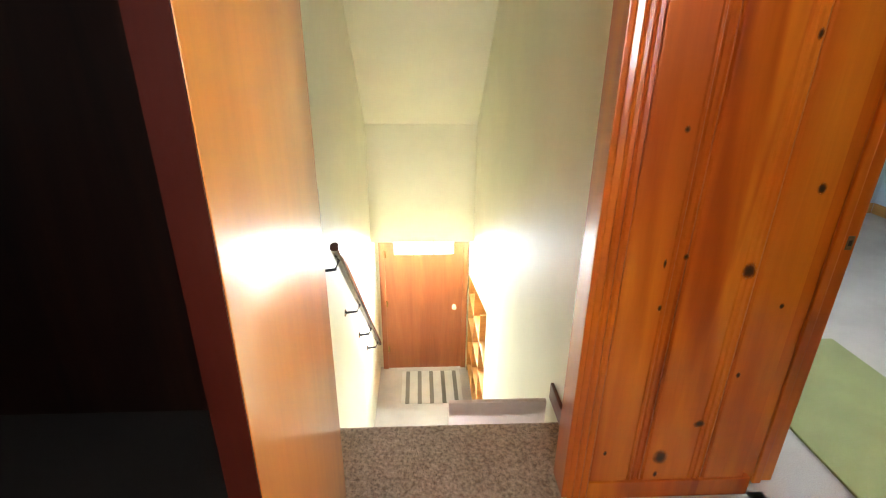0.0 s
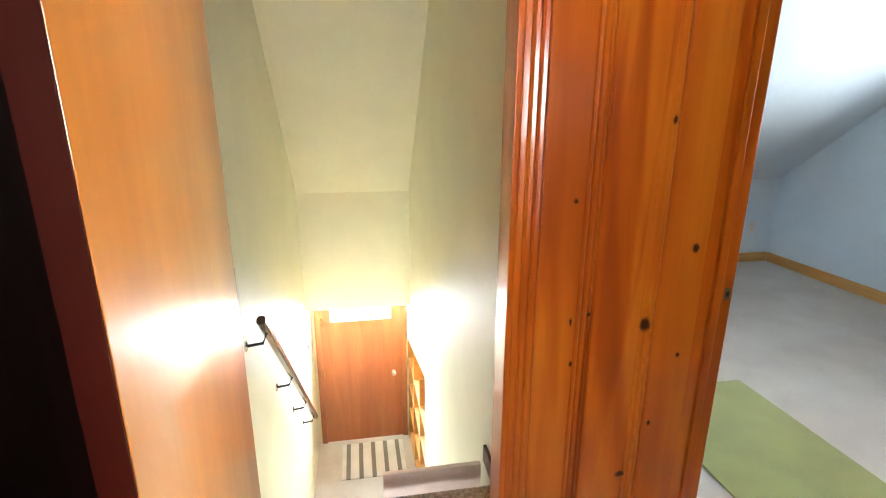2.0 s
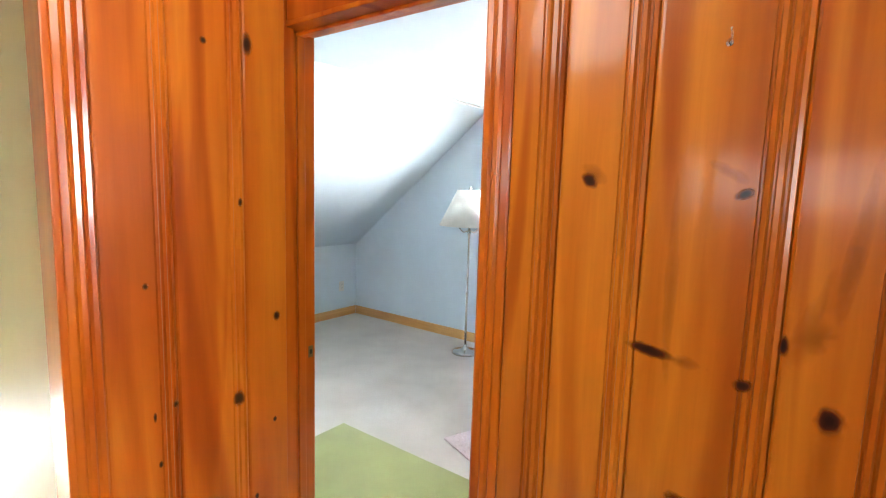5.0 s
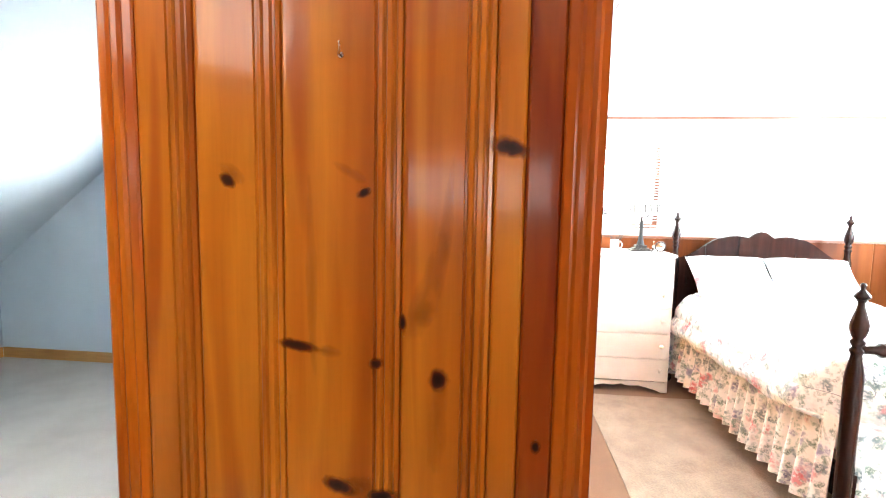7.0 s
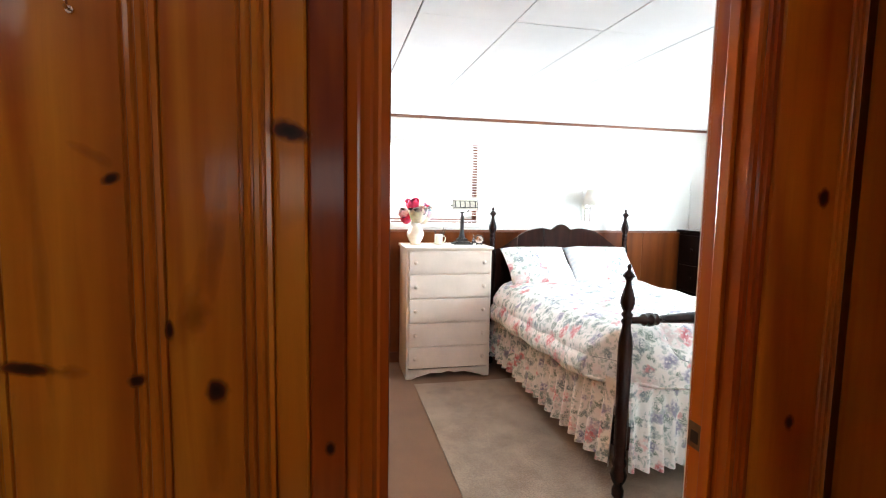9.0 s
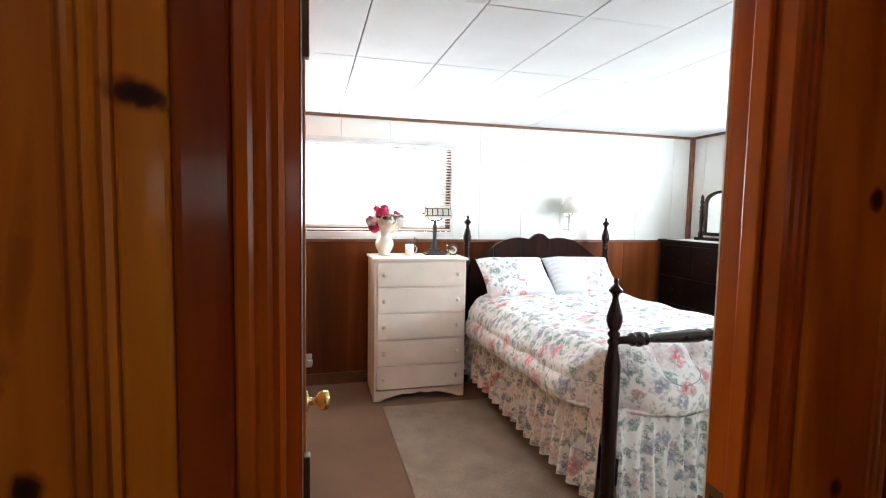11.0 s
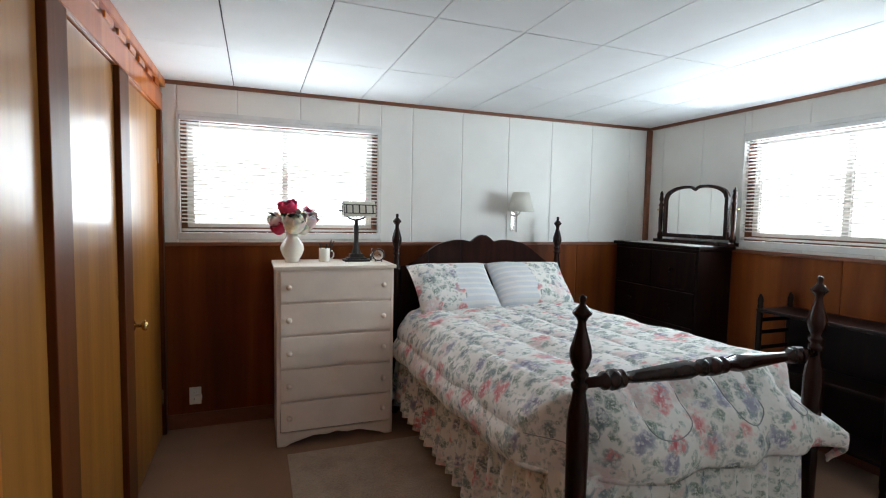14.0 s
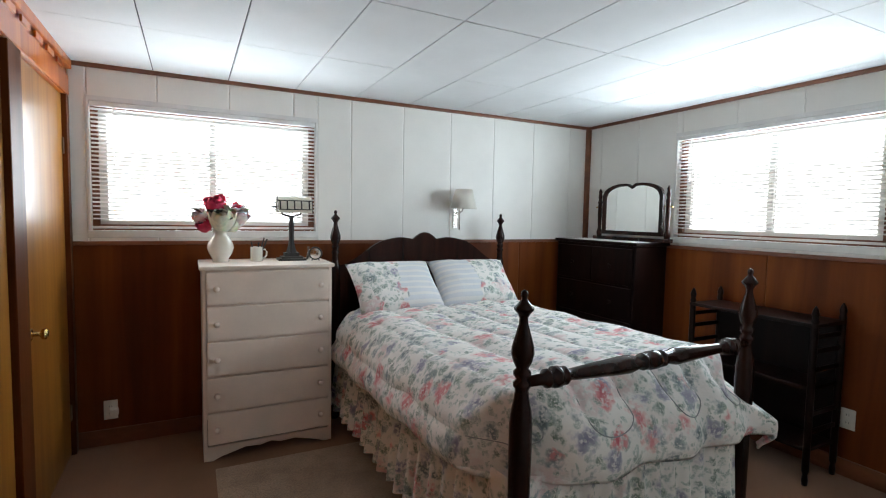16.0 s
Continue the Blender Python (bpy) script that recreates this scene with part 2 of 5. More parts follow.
# Near-black colour holds the shade of the room beyond the hall.
SHADED_PANEL = wood("shade_coloured_panelling", (0.008, 0.003, 0.002), (0.014, 0.005, 0.003), (0.022, 0.008, 0.004), (5, 5, 0.4), 0.6, 0.0, 0.05)
SHADED_PANEL.node_tree.nodes["Principled BSDF"].inputs["Specular IOR Level"].default_value = 0.1
# Red-brown taken far down so the colour carries the edge's shade.
DOOR_EDGE = wood("shaded_red_brown_door_edge", (0.026, 0.003, 0.0015), (0.038, 0.0045, 0.002), (0.05, 0.007, 0.003), (6, 6, 0.4), 0.5, 0.0)
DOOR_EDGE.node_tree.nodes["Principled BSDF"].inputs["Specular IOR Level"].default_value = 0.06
BROWN_TRIM = wood("brown_stained_trim", (0.11, 0.035, 0.015), (0.16, 0.05, 0.02), (0.21, 0.07, 0.03), (2, 2, 6), 0.4, 0.2)
MAHOGANY = wood("dark_mahogany", (0.010, 0.0032, 0.0024), (0.019, 0.0055, 0.0038), (0.034, 0.010, 0.006), (14, 14, 1.2), 0.20, 0.0, 0.015)
MAHOGANY.node_tree.nodes["Principled BSDF"].inputs["Specular IOR Level"].default_value = 0.2
EBONY = wood("near_black_mahogany", (0.005, 0.002, 0.0016), (0.008, 0.003, 0.0023), (0.014, 0.005, 0.0035), (10, 10, 1.0), 0.4, 0.0, 0.015)
EBONY.node_tree.nodes["Principled BSDF"].inputs["Specular IOR Level"].default_value = 0.12
GREEN_PLASTER = plain("pale_yellow_green_plaster", (0.80, 0.765, 0.575), 0.6, 0, 0.05, 2.0, 0.10, 90)
BLUE_PLASTER = plain("pale_blue_plaster", (0.58, 0.66, 0.71), 0.7, 0, 0.05, 2.0, 0.10, 90)
WHITE_PANEL = plain("cream_white_panel_paint", (0.87, 0.86, 0.82), 0.45, 0, 0.05, 2.5, 0.06, 80)
CEILING_TILE = plain("white_ceiling_tile", (0.76, 0.77, 0.78), 0.75, 0, 0.05, 3.0, 0.15, 140)
GROOVE = plain("dark_tile_joint", (0.10, 0.10, 0.11), 0.9)
WHITE_PAINT = plain("white_furniture_paint", (0.88, 0.765, 0.67), 0.38, 0, 0.07, 5.0, 0.08, 70, 0.15)
WHITE_TRIM = plain("white_trim_paint", (0.78, 0.78, 0.76), 0.4)
HALL_CARPET = pile("pale_beige_carpet", (0.40, 0.36, 0.31), (0.58, 0.53, 0.47), 230)
# Pile coloured almost black, standing for a floor that gets no light.
SHADED_CARPET = pile("shade_coloured_carpet", (0.012, 0.007, 0.005), (0.024, 0.014, 0.009), 200)
STAIR_CARPET = pile("brown_beige_shag_carpet", (0.17, 0.105, 0.062), (0.56, 0.42, 0.30), 70, 1.0, 4, 0.016)
SHADED_CARPET.node_tree.nodes["Principled BSDF"].inputs["Sheen Weight"].default_value = 0.0
BED_FLOOR = pile("tan_flat_carpet", (0.165, 0.070, 0.029), (0.225, 0.105, 0.048), 300, 0.3, 2, 0.002, 0.74)
BED_RUG = pile("beige_area_rug", (0.23, 0.155, 0.10), (0.42, 0.30, 0.21), 110, 0.8, 5.5, 0.005, 0.60)
GREEN_RUG = pile("olive_green_rug", (0.20, 0.215, 0.062), (0.28, 0.295, 0.095), 300, 0.5, 4)
SHAG = pile("pink_white_shag", (0.52, 0.42, 0.42), (0.78, 0.68, 0.68), 120, 1.0, 5, 0.01)
MAT_PALE = pile("pale_mat_stripe", (0.52, 0.50, 0.46), (0.68, 0.66, 0.62), 300, 0.4)
MAT_DARK = pile("grey_brown_mat_stripe", (0.12, 0.11, 0.09), (0.2, 0.18, 0.15), 300, 0.4)
BRASS = plain("aged_brass", (0.62, 0.44, 0.18), 0.25, 1.0, 0.15, 20)
CHROME = plain("brushed_nickel", (0.68, 0.66, 0.62), 0.22, 1.0, 0.1, 20)
STEEL_DARK = plain("dark_steel", (0.20, 0.14, 0.09), 0.4, 0.9, 0.2, 20)
BLACK_METAL = plain("black_painted_metal", (0.02, 0.018, 0.018), 0.4, 0.2, 0.2, 20)
RAIL_WOOD = wood("dark_handrail", (0.05, 0.022, 0.016), (0.08, 0.035, 0.025), (0.12, 0.05, 0.035), (1.5, 9, 9), 0.18, 0.7)
SHADE = plain("ivory_lampshade_fabric", (0.72, 0.69, 0.62), 0.8, 0, 0.05, 12, 0.1, 150)
CERAMIC = plain("cream_ceramic", (0.80, 0.77, 0.68), 0.15, 0, 0.05, 12, 0.03, 50, 0.6)
PLASTIC = plain("ivory_plastic", (0.68, 0.65, 0.58), 0.4)
SLAT = plain("white_blind_slat", (0.72, 0.70, 0.68), 0.45)
t = SLAT.node_tree
thin = t.nodes.new("ShaderNodeBsdfTranslucent")
thin.inputs["Color"].default_value = (0.93, 0.92, 0.90, 1)
both = t.nodes.new("ShaderNodeMixShader")
both.inputs[0].default_value = 0.75
link(t, t.nodes["Principled BSDF"].outputs[0], both.inputs[1])
link(t, thin.outputs[0], both.inputs[2])
link(t, both.outputs[0], t.nodes["Material Output"].inputs["Surface"])
ROSE = plain("deep_pink_petal", (0.64, 0.03, 0.11), 0.6, 0, 0.3, 40)
CREAM_PETAL = plain("cream_petal", (0.88, 0.84, 0.68), 0.6, 0, 0.15, 40)
BLUSH_PETAL = plain("blush_petal", (0.86, 0.70, 0.70), 0.6, 0, 0.15, 40)
for petal in (ROSE, CREAM_PETAL, BLUSH_PETAL):
    bsdf = petal.node_tree.nodes["Principled BSDF"]
    bsdf.inputs["Subsurface Weight"].default_value, bsdf.inputs["Subsurface Scale"].default_value = 0.25, 0.01
LEAF = plain("dark_leaf", (0.035, 0.045, 0.04), 0.55, 0, 0.3, 40)
GLASS_PANEL = plain("milky_stained_glass", (0.70, 0.66, 0.56), 0.25, 0, 0.1, 30, 0.03)
SEAM = plain("grey_quilting_thread", (0.30, 0.32, 0.33), 0.9)
LINEN = plain("white_lace_runner", (0.78, 0.77, 0.74), 0.85, 0, 0.1, 40, 0.4, 150)
FLORAL = floral("rose_print_cotton")


def striped_sham(name, side):
    """Pillow sham: fine pale blue stripes, with the rose print along its outer side."""
    m = FLORAL.copy()
    m.name = name
    t = m.node_tree
    p = t.nodes["Principled BSDF"]
    flowers = p.inputs["Base Color"].links[0].from_socket
    co = t.nodes.new("ShaderNodeTexCoord")
    sep = t.nodes.new("ShaderNodeSeparateXYZ")
    link(t, co.outputs["Object"], sep.inputs[0])
    wave = t.nodes.new("ShaderNodeMath")
    wave.operation = "SINE"
    mul = t.nodes.new("ShaderNodeMath")
    mul.operation = "MULTIPLY"
    mul.inputs[1].default_value = 135
    link(t, sep.outputs["Y"], mul.inputs[0])
    link(t, mul.outputs[0], wave.inputs[0])
    stripes = ramp_of(t, wave.outputs[0], ((0.2, (0.72, 0.75, 0.79)), (0.5, (0.84, 0.84, 0.83))))
    off = t.nodes.new("ShaderNodeMath")
    off.operation = "MULTIPLY_ADD"
    link(t, sep.outputs["X"], off.inputs[0])
    off.inputs[1].default_value, off.inputs[2].default_value = side * 5.0, 0.5
    n1 = noise_of(t, co.outputs["Object"], 9, 3)
    add = t.nodes.new("ShaderNodeMath")
    add.operation = "ADD"
    link(t, off.outputs[0], add.inputs[0])
    link(t, n1, add.inputs[1])
    mask = ramp_of(t, add.outputs[0], ((0.98, (0, 0, 0)), (1.0, (1, 1, 1))))
    link(t, blend(t, mask, stripes, flowers), p.inputs["Base Color"])
    return m


SHAM_A, SHAM_B = striped_sham("striped_rose_sham", -1), striped_sham("striped_rose_sham_mirrored", 1)
m, t, p = material("silvered_mirror")
p.inputs["Base Color"].default_value, p.inputs["Metallic"].default_value, p.inputs["Roughness"].default_value = (0.93, 0.94, 0.92, 1), 1, 0.02
MIRROR = m
m, t, p = material("clear_glass")
p.inputs["Transmission Weight"].default_value, p.inputs["Roughness"].default_value, p.inputs["IOR"].default_value = 1, 0.0, 1.1
GLASS = m
m, t, p = material("bright_overcast_sky")
p.inputs["Emission Color"].default_value, p.inputs["Emission Strength"].default_value = (0.93, 0.97, 1, 1), 22
BACKDROP = m

# ---- mesh helpers ----


def part(name, bm, mat, parent=None, label="", smooth=False):
    me = bpy.data.meshes.new(name)
    bmesh.ops.recalc_face_normals(bm, faces=bm.faces)
    if smooth:
        for fc in bm.faces:
            fc.smooth = True
    bm.to_mesh(me)
    bm.free()
    me.materials.append(mat)
    ob = new(name, me)
    if parent:
        ob.parent = parent
    if label:
        tagged(ob, label)
    return ob


def thing(name, place, label, category, group=""):
    ob = new(name)
    ob.matrix_world = place if isinstance(place, Matrix) else Matrix.Translation(place)
    ob.empty_display_size = 0.05
    return tagged(ob, label, category, group)


def add_box(bm, x0, y0, z0, x1, y1, z1, bevel=0.0):
    r = bmesh.ops.create_cube(bm, size=1, matrix=Matrix.Translation(((x0 + x1) / 2, (y0 + y1) / 2, (z0 + z1) / 2)) @ Matrix.Diagonal((x1 - x0, y1 - y0, z1 - z0, 1)))
    if bevel:
        edges = list({e for v in r["verts"] for e in v.link_edges})
        bmesh.ops.bevel(bm, geom=edges, offset=bevel, segments=2, affect="EDGES", profile=0.6)
    return bm


def box(x0, y0, z0, x1, y1, z1, bevel=0.0):
    return add_box(bmesh.new(), x0, y0, z0, x1, y1, z1, bevel)


def many(*lots):
    bm = bmesh.new()
    for b in lots:
        add_box(bm, *b)
    return bm


def lathe(profile, n=20, axis="z"):
    """A turned solid from (radius, height) pairs, capped."""
    bm = bmesh.new()
    rings = []
    for r, h in profile:
        ring = []
        for k in range(n):
            a = 2 * math.pi * k / n
            c, s_ = r * math.cos(a), r * math.sin(a)
            ring.append(bm.verts.new({"z": (c, s_, h), "x": (h, c, s_), "y": (c, h, s_)}[axis]))
        rings.append(ring)
    for a, b in zip(rings, rings[1:]):
        for k in range(n):
            bm.faces.new((a[k], a[(k + 1) % n], b[(k + 1) % n], b[k]))
    bm.faces.new(rings[0][::-1])
    bm.faces.new(rings[-1])
    return bm


def tube(points, radius, n=8):
    """A round bar along points."""
    bm = bmesh.new()
    rings = []
    pts = [Vector(q) for q in points]
    for i, q in enumerate(pts):
        d = (pts[min(i + 1, len(pts) - 1)] - pts[max(i - 1, 0)]).normalized()
        u = d.orthogonal().normalized() if abs(d.z) > 0.9 else Vector((0, 0, 1)).cross(d).normalized()
        w = d.cross(u)
        rings.append([bm.verts.new(q + radius * (math.cos(2 * math.pi * k / n) * u + math.sin(2 * math.pi * k / n) * w)) for k in range(n)])
    for a, b in zip(rings, rings[1:]):
        for k in range(n):
            bm.faces.new((a[k], a[(k + 1) % n], b[(k + 1) % n], b[k]))
    bm.faces.new(rings[0][::-1])
    bm.faces.new(rings[-1])
    return bm


def extruded(outline, depth, axis="y", start=0.0):
    """A flat outline of (u, v) pairs given a thickness along axis."""
    bm = bmesh.new()

    def at(u, v, d):
        return {"y": (u, d, v), "x": (d, u, v), "z": (u, v, d)}[axis]

    a = [bm.verts.new(at(u, v, start)) for u, v in outline]
    b = [bm.verts.new(at(u, v, start + depth)) for u, v in outline]
    bm.faces.new(a)
    bm.faces.new(b[::-1])
    k = len(a)
    for i in range(k):
        bm.faces.new((a[i], b[i], b[(i + 1) % k], a[(i + 1) % k]))
    return bm


def structure(name, bm, mat, label=""):
    return tagged(part(name, bm, mat), label or name.replace("_", " "), kind="structure")


def board(width, z0, z1, bead=True):
    """A panelling board along z: flat face, three beads and a groove at its far edge; face towards -y, width along x."""
    w = width
    prof = [(0, 0.009), (0.002, 0.004), (0.006, 0.0005), (0.012, 0.0)]
    if bead:
        prof += [(w - 0.056, 0.0), (w - 0.054, 0.005), (w - 0.050, 0.005), (w - 0.047, 0.0), (w - 0.040, -0.001), (w - 0.036, 0.005),
                 (w - 0.033, 0.005), (w - 0.030, -0.001), (w - 0.022, -0.001), (w - 0.018, 0.006), (w - 0.014, 0.006), (w - 0.010, 0.0), (w - 0.003, 0.004), (w, 0.010)]
    else:
        prof += [(w - 0.006, 0.0), (w, 0.008)]
    prof += [(w, 0.018), (0, 0.018)]
    return extruded(prof, z1 - z0, "z", z0)


def knot_on(parent, face, u, z, rx, rz, tilt=0.0, flame=False):
    """A dark knot with a soft brown halo, flush with a board; face: 'b' boards look to -y, 'a' boards to +x, 'd' to -x."""
    bm = bmesh.new()
    uv = bm.loops.layers.uv.new("knot")
    c, s_ = math.cos(tilt), math.sin(tilt)

    def spot(k, a):
        du, dz = rx * 1.9 * k * math.cos(a), rz * 2.1 * k * math.sin(a)
        p_, q_ = u + du * c - dz * s_, z + du * s_ + dz * c
        off = 0.0009 if flame else 0.0016
        return {"b": (p_, -off, q_), "a": (-1.39 + off, p_, q_), "d": (1.40 - off, p_, q_)}[face]

    mid = bm.verts.new(spot(0, 0))
    rim = [bm.verts.new(spot(1, 2 * math.pi * i / 16)) for i in range(16)]
    for i in range(16):
        fc = bm.faces.new((mid, rim[i], rim[(i + 1) % 16]))
        for lp in fc.loops:
            if lp.vert is mid:
                lp[uv].uv = (0, 0)
            else:
                a = 2 * math.pi * rim.index(lp.vert) / 16
                lp[uv].uv = (math.cos(a), math.sin(a))
    part("heartwood_streak" if flame else "knot", bm, FLAME if flame else KNOT, parent).visible_shadow = False


# ---- hall, walls of knotty pine ----
CEIL = 2.267
wall_b = structure("wall_hall_north", many((-0.657, 0.018, 0, 0.34, 0.11, CEIL), (-1.5, 0.018, 2.03, -0.657, 0.11, CEIL), (0.34, 0.018, 2.06, 1.10, 0.11, CEIL), (1.10, 0.018, 0, 1.52, 0.11, CEIL)), PINE_TRIM, "knotty pine hall wall with two doorways")
for x0, x1, z0 in ((-0.587, -0.463, 0), (-0.463, -0.282, 0), (-0.282, -0.041, 0), (-0.041, 0.135, 0), (0.135, 0.194, 0), (0.194, 0.262, 0), (1.17, 1.40, 0), (-1.39, -1.12, 2.085), (-1.12, -0.90, 2.085), (-0.90, -0.66, 2.085), (0.34, 0.6, 2.12), (0.6, 0.86, 2.12), (0.86, 1.10, 2.12)):
    o = part("board", board(x1 - x0, z0 + 0.0, CEIL, x1 - x0 > 0.10), PINE_RED if x0 == 0.194 else PINE, wall_b)
    o.location = (x0, 0, 0)
for u, z, rx, rz, tl in ((0.162, 1.614, 0.033, 0.014, -0.25), (0.037, 1.158, 0.016, 0.017, 0), (-0.253, 1.215, 0.034, 0.009, -0.15), (-0.395, 1.545, 0.015, 0.009, -0.7),
                         (-0.115, 1.525, 0.013, 0.007, 0.5), (-0.09, 1.185, 0.012, 0.009, 0.2), (0.231, 1.034, 0.008, 0.011, 0), (-0.165, 0.92, 0.03, 0.012, -0.3), (-0.075, 0.905, 0.028, 0.012, 0.1),
                         (-0.036, 1.27, 0.006, 0.014, 0), (-0.35, 0.62, 0.012, 0.014, 0), (0.06, 0.5, 0.016, 0.018, 0), (0.19, 1.95, 0.012, 0.01, 0), (1.27, 1.0, 0.012, 0.014, 0), (1.31, 1.52, 0.014, 0.016, 0)):
    knot_on(wall_b, "b", u, z, rx, rz, tl)
for u, z, rx, rz, tl in ((-0.222, 1.36, 0.012, 0.15, 0.02), (-0.145, 1.565, 0.045, 0.010, -0.5), (-0.19, 1.205, 0.040, 0.010, -0.1), (0.010, 1.33, 0.022, 0.10, -0.35), (0.005, 1.29, 0.030, 0.020, 0.5), (0.037, 1.08, 0.022, 0.10, 0.0), (0.045, 1.45, 0.012, 0.13, -0.1), (-0.385, 1.56, 0.030, 0.012, -0.6), (-0.12, 0.92, 0.05, 0.02, 0.1)):
    knot_on(wall_b, "b", u, z, rx, rz, tl, True)
wall_a = structure("wall_hall_west", many((-1.50, -0.63, 0, -1.408, 0.018, CEIL), (-1.50, -1.478, 0, -1.408, -1.43, CEIL), (-1.50, -1.43, 2.05, -1.408, -0.63, CEIL)), PINE_TRIM, "knotty pine wall strip beside the stair doorway")
for y0, y1 in ((-0.565, -0.383), (-0.383, -0.172), (-0.172, -0.026)):
    o = part("board", board(y1 - y0, 0.075, CEIL, y0 != -0.172), PINE_ORANGE, wall_a)
    o.matrix_world = pose(-1.39, y0, 0, 0, 0, 90)
part("skirting", box(-1.408, -0.565, 0, -1.382, -0.004, 0.075, 0.004), PINE_TRIM, wall_a)
for u, z, rx, rz in ((-0.206, 0.853, 0.016, 0.018), (-0.335, 0.175, 0.020, 0.022), (-0.233, 0.312, 0.015, 0.010), (-0.461, 1.242, 0.006, 0.007), (-0.524, 0.199, 0.005, 0.008), (-0.395, 0.90, 0.006, 0.007),
                     (-0.45, 0.88, 0.004, 0.010), (-0.44, 0.74, 0.005, 0.007), (-0.07, 1.09, 0.010, 0.012), (-0.19, 1.46, 0.006, 0.010), (-0.15, 0.5, 0.006, 0.008), (-0.16, 1.92, 0.014, 0.022), (-0.29, 1.90, 0.008, 0.007), (-0.34, 0.10, 0.006, 0.01), (-0.08, 0.74, 0.006, 0.007)):
    knot_on(wall_a, "a", u, z, rx, rz)
# Doorway widened out of view so the south daylight reaches the pine wall.
wall_c = structure("wall_hall_south", many((0.62, -1.60, 0, 1.52, -1.478, CEIL), (-1.30, -1.60, 2.05, 0.62, -1.478, CEIL), (-1.50, -1.60, 0, -1.30, -1.478, CEIL)), PINE_TRIM, "knotty pine hall wall with an open dark doorway")
for k in range(3):
    o = part("board", board(0.215, 0, CEIL), PINE, wall_c)
    o.matrix_world = pose(0.85 + 0.215 * k, -1.46, 0, 0, 0, 180)
# Room added behind the black doorway; its darkness is put into the colours.
dark_room = structure("wall_dark_room", many((-1.98, -4.8, 0, -1.88, -1.76, CEIL), (-1.98, -4.9, 0, -1.02, -4.8, CEIL), (0.72, -4.9, 0, 1.52, -4.8, CEIL), (-1.02, -4.9, 0, 0.72, -4.8, 1.38), (-1.02, -4.9, 1.94, 0.72, -4.8, CEIL), (1.42, -4.8, 0, 1.52, -1.60, CEIL), (-1.88, -1.80, 0, -1.5, -1.76, CEIL)), SHADED_PANEL, "walls of the added room beyond the hall, its shade in their near-black colour")
structure("floor_dark_room", many((-1.98, -4.9, -0.12, 1.52, -1.76, -0.002), (-1.48, -1.76, -0.12, 1.52, -1.60, -0.002)), SHADED_CARPET, "carpet of the added room, coloured near-black for its shade")
structure("ceiling_dark_room", many((-1.98, -4.9, CEIL, 1.52, -1.76, CEIL + 0.1), (-1.48, -1.76, CEIL, 1.52, -1.60, CEIL + 0.1)), SHADED_PANEL, "ceiling of the added room, its shade in the near-black colour")
# The hole in this wall is out of view, made for the added east fill.
wall_d = structure("wall_hall_east", many((1.42, -0.62, 0, 1.52, 0.0, CEIL), (1.42, -1.478, 0, 1.52, -1.38, CEIL), (1.42, -1.38, 0, 1.52, -0.62, 1.25), (1.42, -1.38, 1.92, 1.52, -0.62, CEIL)), PINE_TRIM, "knotty pine hall wall beside the bedroom door")
for k in range(7):
    lots = ((0, CEIL),) if k in (0, 1, 6) else ((0, 1.24), (1.93, CEIL))
    for z0, z1 in lots:
        o = part("board", board(0.215 if k < 6 else 0.145, z0, z1), PINE, wall_d)
        o.matrix_world = pose(1.40, -0.005 - 0.215 * k, 0, 0, 0, -90)
for u, z, rx, rz in ((-0.16, 1.45, 0.012, 0.015), (-0.33, 0.95, 0.014, 0.016), (-0.4, 1.7, 0.012, 0.012)):
    knot_on(wall_d, "d", u, z, rx, rz)


def trim(name, boxes, label, mat=PINE_TRIM, bevel=0.004):
    bm = bmesh.new()
    for b in boxes:
        add_box(bm, *b, bevel)
    return structure(name, bm, mat, label)


def moulded(width, length, flip=False):
    """Door casing: a stepped and beaded profile, along z."""
    w = width
    prof = [(0, 0.004), (0.004, 0.0), (0.018, -0.004), (0.024, -0.001), (0.030, -0.007), (0.040, -0.009), (0.046, -0.005), (0.052, -0.010), (w - 0.006, -0.012), (w, -0.008), (w, 0.018), (0, 0.018)]
    if flip:
        prof = [(w - u, d) for u, d in prof]
    return extruded(prof, length, "z")


# attic doorway: jambs, stops and casing
trim("door_frame_attic", ((-1.455, -0.012, 0, -1.435, 0.122, 2.03), (-0.657, 0.019, 0, -0.637, 0.122, 2.03), (-1.455, -0.012, 2.012, -0.637, 0.122, 2.032), (-1.435, 0.045, 0, -1.423, 0.075, 2.012), (-0.669, 0.045, 0, -0.657, 0.075, 2.012), (-1.435, 0.045, 2.0, -0.657, 0.075, 2.012)), "varnished pine jamb of the attic doorway")
c = structure("casing_attic", moulded(0.070, 2.085, True), PINE_TRIM, "moulded pine casing beside the attic doorway")
c.location = (-0.657, 0, 0)
trim("casing_attic_head", ((-1.40, -0.014, 2.025, -0.587, 0.018, 2.092),), "moulded pine head casing of the attic doorway")
part("casing_side", box(-1.435, -0.010, 0, -1.392, 0.010, 2.02, 0.004), PINE_TRIM, c)
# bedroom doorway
trim("door_jamb_bedroom", ((0.322, 0.019, 0, 0.342, 0.122, 2.03),), "dark brown hinge jamb of the bedroom doorway", POST_WOOD, 0.002)
trim("door_frame_bedroom", ((1.10, 0.019, 0, 1.12, 0.122, 2.05), (0.322, 0.019, 2.03, 1.12, 0.122, 2.05), (1.088, 0.030, 0, 1.10, 0.064, 2.03), (0.342, 0.030, 2.018, 1.088, 0.064, 2.03)), "varnished pine jamb of the bedroom doorway")
